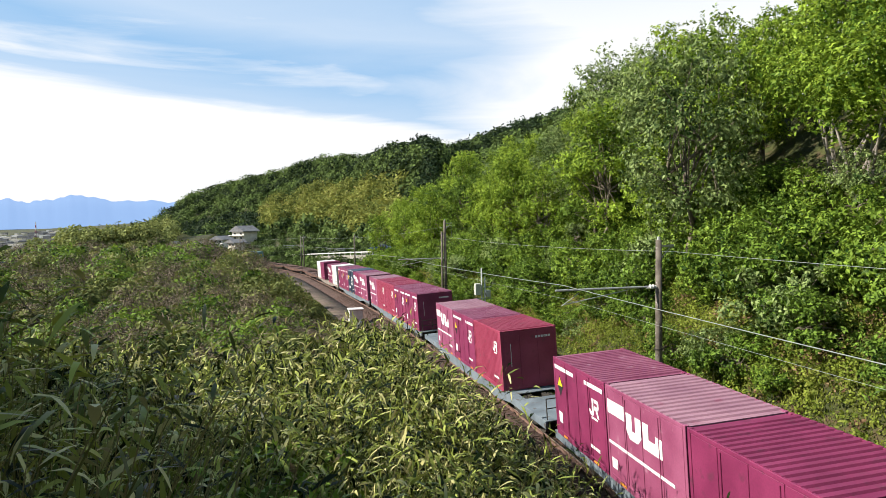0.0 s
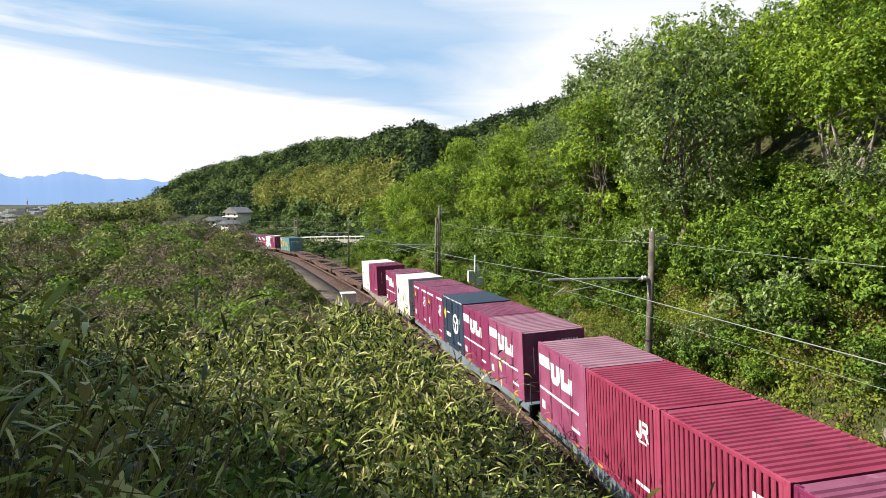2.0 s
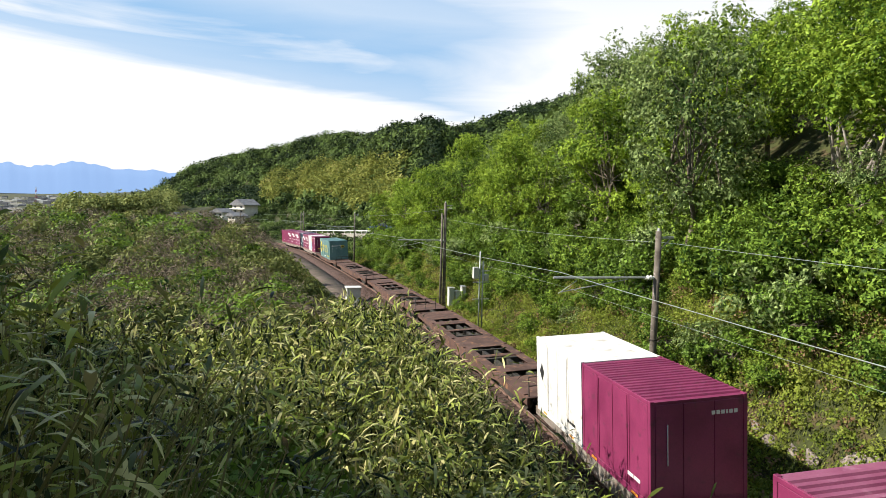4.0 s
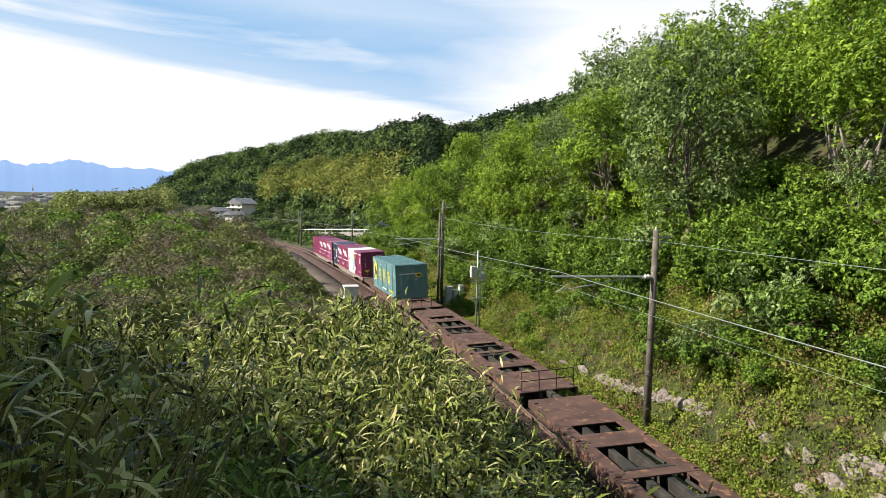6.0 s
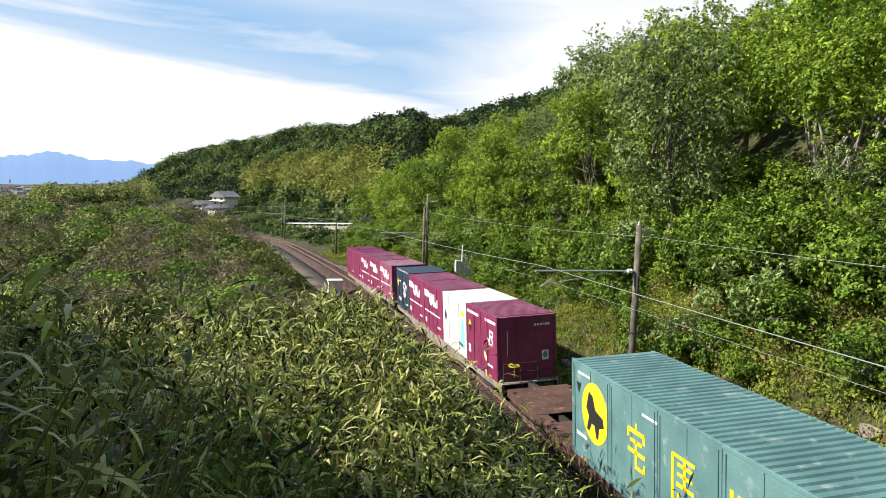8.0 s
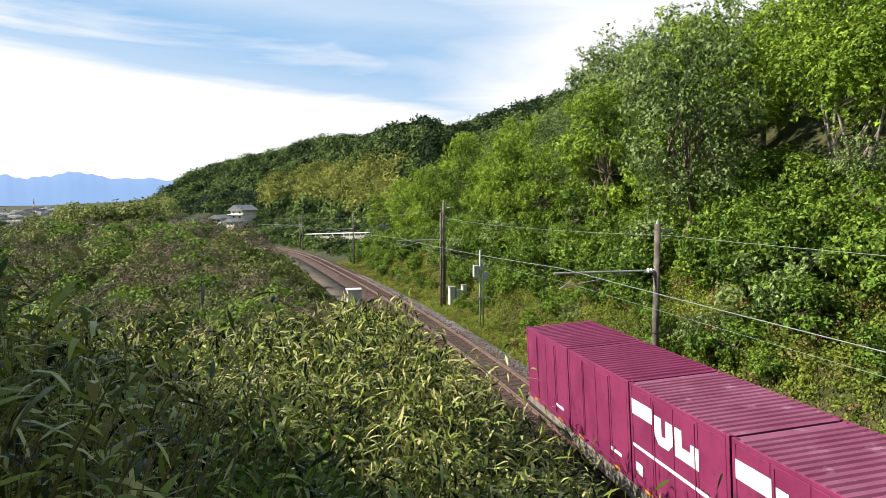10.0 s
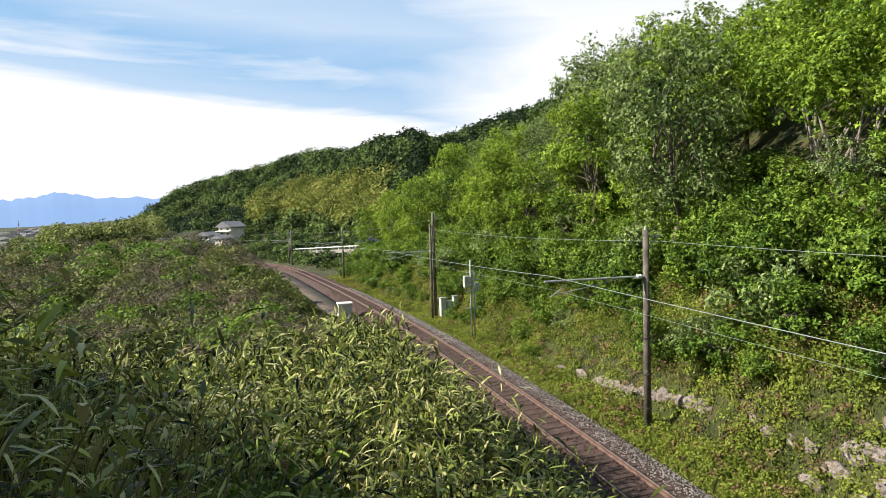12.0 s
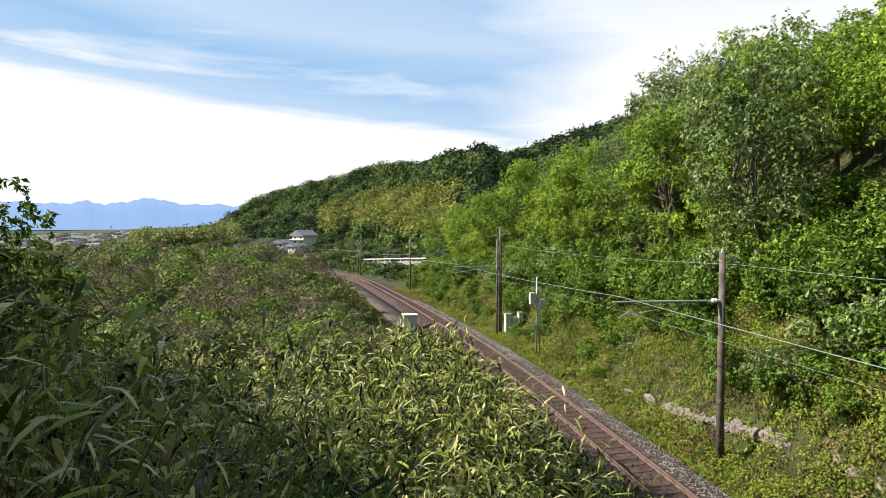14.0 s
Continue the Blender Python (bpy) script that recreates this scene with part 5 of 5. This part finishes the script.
def build_woods():
    rng = np.random.default_rng(9)
    foot = lambda az: np.interp(az, HILL_AZ, HILL_FOOT)
    far = lambda az: np.interp(az, HILL_AZ, HILL_FAR)
    x, y = polar(rng, 2300, -28, 16, lambda a, k: foot(a) + (far(a) - foot(a)) * (0.02 + 1.0 * k))
    scatter_clumps("hill_woods", "mixed green woods covering the far hillside", F_WOODS, x, y, rng.uniform(2.2, 5.6, len(x)), 150, 1.05, rng, 0.35, wide=0.8)
    x, y = polar(rng, 90, -25, -9, lambda a, k: foot(a) + (far(a) - foot(a)) * (0.75 + 0.25 * k))
    scatter_clumps("ridge_trees", "large dark broadleaf trees along the hill ridge", F_WOODS, x, y, rng.uniform(4.5, 8.0, len(x)), 330, 1.15, rng, 0.55, wide=0.8)
    x, y = polar(rng, 700, -25, 12, lambda a, k: foot(a) + (far(a) - foot(a)) * (0.7 + 0.31 * k))
    scatter_clumps("dark_hill_woods", "dark evergreen woods along the hill ridge", F_CONIFER, x, y, rng.uniform(1.3, 3.4, len(x)), 75, 1.0, rng, 0.8, tall=2.0)
    x, y = polar(rng, 330, -27, -17.5, lambda a, k: foot(a) + (far(a) - foot(a)) * (0.05 + 0.4 * k))
    scatter_clumps("dark_grove", "dark evergreen grove at the hill foot", F_CONIFER, x, y, rng.uniform(2.2, 4.2, len(x)), 110, 1.1, rng, 0.6, tall=1.4)
    x, y = polar(rng, 130, -6.5, 1.0, lambda a, k: foot(a) + (far(a) - foot(a)) * (0.3 + 0.5 * k))
    scatter_clumps("dark_hill_grove", "dark evergreen trees on the round hill", F_CONIFER, x, y, rng.uniform(1.8, 3.4, len(x)), 70, 0.9, rng, 0.8, tall=1.7)
    x, y = polar(rng, 900, -17, -4.5, lambda a, k: foot(a) + (far(a) - foot(a)) * (0.06 + 0.5 * k))
    scatter_clumps("bamboo_grove", "yellow-green bamboo grove on the hillside", F_BAMBOO, x, y, rng.uniform(2.4, 4.8, len(x)), 110, 1.2, rng, 0.8, tall=1.6, wide=0.4)
    x, y = polar(rng, 130, -46, -32, lambda a, k: 260 + 240 * k)
    scatter_clumps("plain_scrub", "low green trees on the plain before the town", F_LOW, x, y, rng.uniform(1.6, 3.0, len(x)), 110, 1.1, rng, 0.5)
    x, y = polar(rng, 300, -32.5, -24.5, lambda a, k: 215 + 90 * k)
    scatter_clumps("low_grove", "pale green grove on the low ground", F_LOW, x, y, rng.uniform(2.2, 4.0, len(x)), 110, 1.0, rng, 1.0, tall=1.7)
    # low ground left of the line: a low cover of weeds, and over it leafy, dark and bare twiggy bushes
    def low_ground(n):
        r = 15 * (230 / 15) ** rng.random(n)
        az = rng.uniform(-44, -5, n)
        x, y = r * np.sin(np.radians(az)), r * np.cos(np.radians(az))
        s, d = track_frame(x, y)
        keep = (d < -6.8 - 0.012 * r) & (r > 16)
        return x[keep], y[keep], r[keep], d[keep]
    x, y, r, d = low_ground(1100)
    scatter_clumps("low_scrub", "low olive green weeds between the bushes", F_SCRUB, x, y, np.clip(rng.uniform(0.3, 0.6, len(x)) * (0.7 + r / 55), 0.3, 2.2), 90, np.clip(0.1 + r * 0.0042, 0.14, 0.9), rng, 0.2, "scrub", wide=0.45)
    for name, label, mat, n, per, wide, big, tall in (
            ("leafy_scrub", "leafy green bushes beside the line", F_FIELD, 300, 430, 0.55, 1.0, 1.0),
            ("dark_scrub", "dark green bushes beside the line", F_BROAD, 170, 430, 0.55, 1.0, 1.1),
            ("twiggy_scrub", "grey-brown twiggy brush between the bushes", F_TWIG, 430, 360, 0.16, 1.0, 1.25),
            ("dry_grass_scrub", "straw-coloured dry grass and brush between the bushes", F_STRAW, 170, 150, 0.12, 0.7, 1.0)):
        x, y, r, d = low_ground(n)
        size = np.clip(rng.uniform(0.6, 1.35, len(x)) * (0.55 + r / 55), 0.5, 3.6) * big * np.where(d > -9, 0.6, 1)
        scatter_clumps(name, label, mat, x, y, size, per, np.clip(0.11 + r * 0.0038, 0.15, 0.85), rng, 0.35, "scrub", tall=tall, wide=wide)
    x, y = polar(rng, 900, -19, -1, lambda a, k: np.interp(a, [-19, -9, -1], [185, 108, 84]) + np.interp(a, [-19, -9, -1], [90, 85, 40]) * k)
    s, d = track_frame(x, y)
    x, y = x[d > 5.5], y[d > 5.5]
    scatter_clumps("foot_scrub", "dark scrub between the line and the hill", F_WOODS, x, y, rng.uniform(0.6, 1.8, len(x)), 80, 0.5, rng, 0.3, "scrub")


build_woods()


def build_slope_herbs():
    """Weeds and grass on the foot of the cut."""
    rng = np.random.default_rng(61)
    n = 13000
    ss = -10 + 102 * rng.random(n) ** 1.7
    dd = 2.1 + 8.6 * rng.random(n) ** 1.15
    p = np.array([on_track(a, b) for a, b in zip(ss, dd)])
    # the stone edging and the bare rock stay open
    bare = ((ss > 4.5) & (ss < 20.5) & (dd > 4.15) & (dd < 5.7)) | ((ss < 2.6) & (dd > 4.7) & (dd < 6.6))
    keep = ~bare | (rng.random(n) < 0.5)
    p, ss, dd = p[keep], ss[keep], dd[keep]
    size = rng.uniform(0.16, 0.46, len(p)) * np.clip(0.25 + (dd - 2.1) * 0.24, 0.25, 1.4)
    pick = rng.random(len(p))
    for name, label, mat, lo, hi, leaf in (("slope_weeds", "fresh green weeds at the foot of the cut", F_HERB, 0.0, 0.5, 0.1), ("slope_grass", "yellow-green grass tufts at the foot of the cut", F_GRASS, 0.5, 0.86, 0.11), ("dry_brush", "brown dry brush on the cut", F_DRY, 0.86, 1.01, 0.11)):
        m = (pick >= lo) & (pick < hi)
        scatter_clumps(name, label, mat, p[m, 0], p[m, 1], size[m], 46, leaf * 0.88, rng, 0.5, "weeds")
    # upright grass between them
    n = 60000
    ss, dd = -9 + 64 * rng.random(n) ** 1.8, 1.75 + 7.2 * rng.random(n) ** 1.2
    p = np.array([on_track(a, b) for a, b in zip(ss, dd)])
    p[:, 2] = np.maximum(ground(p[:, 0], p[:, 1]), np.where(dd < 2.6, p[:, 2] - 0.45, -99)) - 0.02 + 0.14 * (dd > 4.1) * (dd < 6.4)
    ln = rng.uniform(0.1, 0.32, n) * np.clip(0.3 + (dd - 1.75) * 0.3, 0.3, 1.0)
    open_rock = ((ss > 4.5) & (ss < 20.5) & (dd > 4.5) & (dd < 5.6)) | ((ss < 2.6) & (dd > 4.9) & (dd < 6.4))
    ln = np.where(open_rock, ln * 0.6, ln)
    v, f = leaf_arrays(p, rng.normal(size=(n, 3)) * 0.35 + np.array([0, 0, 1.0]), ln, ln * 0.16 + 0.012, 0.3, rng)
    tagged(new("verge_grass", raw_mesh("verge_grass", v, f, F_GRASS, 4)), "yellow-green verge grass beside the ballast", "grass", kind="stuff")
    # low weeds along the left edge of the ballast
    n = 700
    p = np.array([on_track(a, b) for a, b in zip(rng.uniform(6, 95, n), -4.6 - 1.8 * rng.random(n))])
    scatter_clumps("track_weeds", "low weeds along the ballast edge", F_SHRUB, p[:, 0], p[:, 1], rng.uniform(0.1, 0.4, n), 50, 0.12, rng, 0.15, "weeds")


F_DRY = foliage("dry_stalk", (0.12, 0.07, 0.04), (0.3, 0.2, 0.11), None, 0.8, 0.15, 0.4)
build_slope_herbs()


def rock_mesh(name, size, seed, mat):
    rng = np.random.default_rng(seed)
    bm = bmesh.new()
    bmesh.ops.create_icosphere(bm, subdivisions=3, radius=1.0)
    ax = unit(rng.normal(size=(9, 3)))
    off = rng.uniform(0.5, 0.95, 9)
    for v in bm.verts:
        p = np.array(v.co)
        for a, o in zip(ax, off):
            k = p @ a - o
            if k > 0:
                p = p - a * k
        p = p * (1 + 0.16 * noise.noise(Vector(p * 2.2 + seed)) + 0.07 * noise.noise(Vector(p * 6 + seed)))
        v.co = Vector(p * np.array(size))
    return part(name, bm, mat)


def build_rocks():
    """A broken edging of stones behind the near pole, and bare rock at the foot of the cut."""
    rng = np.random.default_rng(71)
    rows = [(19.6, 4.75, 0.34, 0.25), (17.0, 4.8, 0.5, 0.4), (14.9, 4.9, 0.6, 0.46)]
    rows += [(13.6 - 0.6 * k, 5.0 + 0.04 * k, rng.uniform(0.36, 0.6), rng.uniform(0.22, 0.4)) for k in range(13)]
    rows += [(4.2 - 0.9 * k + rng.uniform(-0.3, 0.3), 5.4 + rng.uniform(-0.1, 0.3), rng.uniform(0.2, 0.4), 0.3) for k in range(4)]
    rows += [(0.9 - 0.3 * k + rng.uniform(-0.2, 0.2), 5.1 + 0.26 * (k % 5) + rng.uniform(-0.1, 0.1), rng.uniform(0.3, 0.62), 0.34) for k in range(36)]
    for i, (s, d, big, tall) in enumerate(rows):
        size = (big * 0.55, big * rng.uniform(0.85, 1.3), tall * rng.uniform(0.7, 1.15))
        ob = rock_mesh("rock", size, 80 + i, M_ROCK)
        p = on_track(s, d)
        th = float(np.interp(s, SS, TRTH))
        ob.matrix_basis = Matrix.Translation((p.x, p.y, ground_at(p.x, p.y) + tall * 0.12)) @ pose(0, 0, 0, rng.uniform(-6, 6), rng.uniform(-14, -2), math.degrees(th) + rng.uniform(-9, 9))
        tagged(ob, "pale pinkish weathered rock sticking out of the cut", "rock", "rocks of the cut")


build_rocks()


# ---- far things ----
def spot(az, r, el):
    """A place by azimuth, distance and height angle from the bank."""
    a = math.radians(az)
    return Vector((r * math.sin(a), r * math.cos(a), 7.9 + r * math.tan(math.radians(el))))


def build_mountains():
    # air haze is painted in: a near-black base with an even blue emission
    m, nt, b = principled("blue_haze_glow")
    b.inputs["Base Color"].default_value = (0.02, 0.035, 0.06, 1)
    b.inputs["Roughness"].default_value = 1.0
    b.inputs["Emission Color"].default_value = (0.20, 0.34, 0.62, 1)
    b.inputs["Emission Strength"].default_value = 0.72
    for name, r, prof in (("mountain_range", 4300, ((-70, 1.0), (-52, 1.6), (-46, 1.3), (-41, 1.7), (-37.5, 1.55), (-36, 1.8), (-34.5, 1.55), (-33, 1.8), (-31.2, 2.15), (-30, 1.85), (-28.5, 1.6), (-26, 1.65), (-24, 1.45), (-20, 1.2), (-10, 0.8))),):
        az = np.arange(-70, -9.9, 0.25)
        el = np.interp(az, [p[0] for p in prof], [p[1] for p in prof]) + 0.06 * np.sin(az * 3.1) + 0.04 * np.sin(az * 7.7 + 1) + 0.02 * np.sin(az * 17.0)
        rows = []
        for k, (rr, f) in enumerate(((r - 900, 0.0), (r - 500, 0.5), (r, 1.0), (r + 300, 0.8))):
            a = np.radians(az)
            h = 7.9 + r * np.tan(np.radians(el)) * f - 30 * (f == 0) 
            rows.append(np.stack([rr * np.sin(a), rr * np.cos(a), h], 1))
        v = np.stack(rows, 0).reshape(-1, 3)
        n = len(az)
        i = (np.arange(3)[:, None] * n + np.arange(n - 1)).ravel()
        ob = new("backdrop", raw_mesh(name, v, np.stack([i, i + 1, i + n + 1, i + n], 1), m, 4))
        tagged(ob, "distant mountain range with blue haze painted as a glow", "mountains", kind="structure")


build_mountains()


def build_town():
    """Far roofs and walls of the town on the plain."""
    rng = np.random.default_rng(81)
    for mat, count in ((M_HOUSEWALL, 60), (M_ROOF, 140), (M_WHITE, 45)):
        bm = bmesh.new()
        for _ in range(count):
            az, r = rng.uniform(-44, -31), rng.uniform(900, 2400)
            p = spot(az, r, 0)
            z = ground_at(p.x, p.y) - 0.3
            w, l, h = rng.uniform(3, 9), rng.uniform(6, 20), rng.uniform(3, 7)
            box(bm, p.x - w, p.x + w, p.y - l / 2, p.y + l / 2, z, z + h)
        tagged(part("distant_town", bm, mat), "far-off pale houses of a town on the plain", "town", kind="stuff")
    t = thing("lattice_tower", "far red and white lattice tower", "tower", at=Matrix.Translation((*spot(-34.2, 1500, 0).xy, ground_at(*spot(-34.2, 1500, 0).xy) - 0.3)))
    for i in range(6):
        bm = bmesh.new()
        w0, w1 = 2.2 - i * 0.33, 2.2 - (i + 1) * 0.33
        for sx in (-1, 1):
            for sy in (-1, 1):
                rod(bm, (sx * w0, sy * w0, i * 5.5), (sx * w1, sy * w1, (i + 1) * 5.5), 0.22, n=5)
            rod(bm, (sx * w0, -w0, i * 5.5), (-sx * w1, -w1, (i + 1) * 5.5), 0.16, n=5)
        part("tower_section", bm, M_WHITE if i % 2 else M_RED, t)


build_town()


def build_house(az, r, el_base, w, l, h, storeys, roof, wall, turn, label):
    p = spot(az, r, el_base - 0.55)
    t = thing("house", label, "house", "houses under the hill", Matrix.Translation(p) @ pose(0, 0, 0, 0, 0, turn))
    bm = bmesh.new()
    box(bm, -w / 2, w / 2, -l / 2, l / 2, -1.4, h)
    part("wall", bm, wall, t)
    bm = bmesh.new()
    poly(bm, [(-w / 2 - 0.8, -l / 2 - 0.8, h), (w / 2 + 0.8, -l / 2 - 0.8, h), (w / 2 + 0.8, -l / 2 - 0.8, h + 0.2), (0, -l / 2 - 0.8, h + w * 0.28), (-w / 2 - 0.8, -l / 2 - 0.8, h + 0.2)], l + 1.6, (0, 1, 0))
    part("roof", bm, roof, t)
    for k in range(storeys):
        z = h * (k + 0.35) / storeys
        n = max(int(w / 2.6), 2)
        for j in range(n):
            x = -w / 2 + w * (j + 0.5) / n
            bm = bmesh.new()
            box(bm, x - 0.55, x + 0.55, -l / 2 - 0.06, -l / 2 + 0.05, z, z + 0.28 * h / storeys + 0.2)
            part("window", bm, M_GLASS, t)
    if storeys > 1:
        bm = bmesh.new()
        box(bm, -w / 2 - 0.5, w / 2 + 0.5, -l / 2 - 1.1, -l / 2 - 0.07, h * 0.5, h * 0.5 + 0.25)
        part("balcony", bm, M_WHITE, t)


build_house(-18.7, 235, -1.3, 7.6, 5.4, 3.0, 2, M_ROOF, M_HOUSEWALL, -38, "two-storey cream house with dark tiled roof")
build_house(-20.6, 225, -1.6, 5, 3.6, 1.4, 1, M_ROOF, M_WHITE, -30, "low white house with grey roof")
build_house(-19.4, 215, -1.9, 4.6, 3.6, 1.3, 1, M_ROOF, M_HOUSEWALL, -42, "low cream house with grey roof")
build_house(-22.3, 230, -2.0, 5.6, 3.6, 1.3, 1, M_ROOF, M_WHITE, -25, "low white farm shed with grey roof")
build_house(-24.4, 240, -2.0, 6.4, 3.6, 1.3, 1, M_ROOF, M_WHITE, -20, "long white farm shed with grey roof")
build_house(-6.7, 119, -3.4, 3.2, 3, 2.0, 1, M_ROOFBLUE, M_WHITE, 0, "small white hut with blue roof")


def build_road():
    """A pale road ledge with a guard rail above the line, under the hill."""
    az = np.linspace(-17.5, -3.0, 30)
    r = np.interp(az, [-17.5, -13, -9, -5, -3], [215, 165, 132, 118, 112])
    pts = [spot(a, q, -3.5) for a, q in zip(az, r)]
    bm = bmesh.new()
    for p, q in zip(pts[:-1], pts[1:]):
        d = (q - p).normalized()
        n = Vector((-d.y, d.x, 0))
        c = [p, q, q + n * 2.5, p + n * 2.5]
        low = [bm.verts.new(v - Vector((0, 0, 1.3))) for v in c]
        top = [bm.verts.new(v) for v in c]
        bm.faces.new(top)
        for i in range(4):
            bm.faces.new((low[i], low[(i + 1) % 4], top[(i + 1) % 4], top[i]))
    tagged(part("road", bm, M_CONCRETE), "pale concrete road ledge under the hill", "road", kind="structure")
    g = thing("guard_rail", "white steel guard rail along the road", "guard rail")
    for i, (p, q) in enumerate(zip(pts[:-1], pts[1:])):
        bm = bmesh.new()
        d = (q - p).normalized()
        n = Vector((d.y, -d.x, 0)) * 0.05
        vs = [p + Vector((0, 0, 0.5)), q + Vector((0, 0, 0.5)), q + Vector((0, 0, 0.72)), p + Vector((0, 0, 0.72))]
        poly(bm, [tuple(v) for v in vs], 1.0, tuple(n))
        part("rail_beam", bm, M_WHITE, g)
        bm = bmesh.new()
        rod(bm, p - Vector((0, 0, 0.1)), p + Vector((0, 0, 0.85)), 0.07, n=6)
        part("post", bm, M_WHITE, g)


build_road()


def build_mast():
    p = spot(-11.95, 428, 4.6)
    t = thing("antenna_mast", "far slender antenna mast on the hill ridge", "mast", at=Matrix.Translation(p))
    bm = bmesh.new()
    rod(bm, (0, 0, -4), (0, 0, 7.5), 0.3, 0.25, 8)
    part("pole", bm, M_STEEL, t)
    for z in (5.6, 7.0):
        bm = bmesh.new()
        rod(bm, (0, 0, z), (0, 0, z + 0.8), 1.2, n=10)
        part("antenna_ring", bm, M_STEEL, t)


build_mast()


# ---- sleepers and stones ----
def build_sleepers():
    bm = bmesh.new()
    box(bm, -1.0, 1.0, -0.11, 0.11, -0.3, -0.145, 0.015)
    for sx in (-0.565, 0.565):
        box(bm, sx - 0.13, sx + 0.13, -0.08, 0.08, -0.15, -0.128, 0.006)
    first = part("sleeper", bm, M_SLEEPER, ballast)
    first.matrix_basis = track_pose(-9.0)
    for i in range(1, 190):
        o = new("sleeper", first.data)
        o.parent = ballast
        o.matrix_basis = track_pose(-9.0 + i * 0.6)


def loose_stones(name, label, mat, n, lo, hi, seed, reach=75):
    """Loose crushed stone over a strip of the bed, in one mesh."""
    rng = np.random.default_rng(seed)
    s = -9 + reach * rng.random(n) ** 1.7
    off = rng.uniform(lo, hi, n)
    keep = np.abs(np.abs(off) - 0.565) > 0.1
    s, off = s[keep], off[keep]
    h = np.interp(off, [-2.35, -1.55, -0.62, 0.62, 1.25, 2.0, 2.8], [-0.62, -0.2, -0.17, -0.17, -0.19, -0.46, -0.84])
    c = np.array([on_track(a, b, e) for a, b, e in zip(s, off, h)])
    m = len(c)
    octa = np.array([[1, 0, 0], [0, 1, 0], [-1, 0, 0], [0, -1, 0], [0, 0, 0.8], [0, 0, -0.8]], float)
    rot = unit(rng.normal(size=(m, 3)))
    sd = unit(np.cross(rot, rng.normal(size=(m, 3))))
    up = np.cross(rot, sd)
    basis = np.stack([rot, sd, up], 1)
    size = rng.uniform(0.022, 0.055, (m, 1, 1)) * (1 + 0.5 * (s > 25))[:, None, None]
    v = c[:, None] + np.einsum("kj,njd->nkd", octa, basis) * size * rng.uniform(0.6, 1.2, (m, 6, 1))
    tri = np.array([[0, 1, 4], [1, 2, 4], [2, 3, 4], [3, 0, 4], [1, 0, 5], [2, 1, 5], [3, 2, 5], [0, 3, 5]])
    f = (np.arange(m)[:, None, None] * 6 + tri).reshape(-1, 3)
    tagged(new(name, raw_mesh(name, v.reshape(-1, 3), f, mat, 3)), label, "ballast", kind="stuff")


def build_stones():
    loose_stones("ballast_stones", "loose reddish crushed stone on the track bed", M_STONE, 16000, -2.2, 1.1, 91)
    loose_stones("shoulder_stones", "loose grey crushed stone on the ballast shoulder", M_GREYSTONE, 11000, 0.85, 2.1, 92)


build_sleepers()
build_stones()


def motions():
    """The train rolls along the line at an even speed."""
    times = [i * 0.5 for i in range(29)]
    for ob, s, local in TRAIN:
        walk(ob, [(t, track_pose(s - SPEED * t, 7.1) @ local) for t in times])


motions()
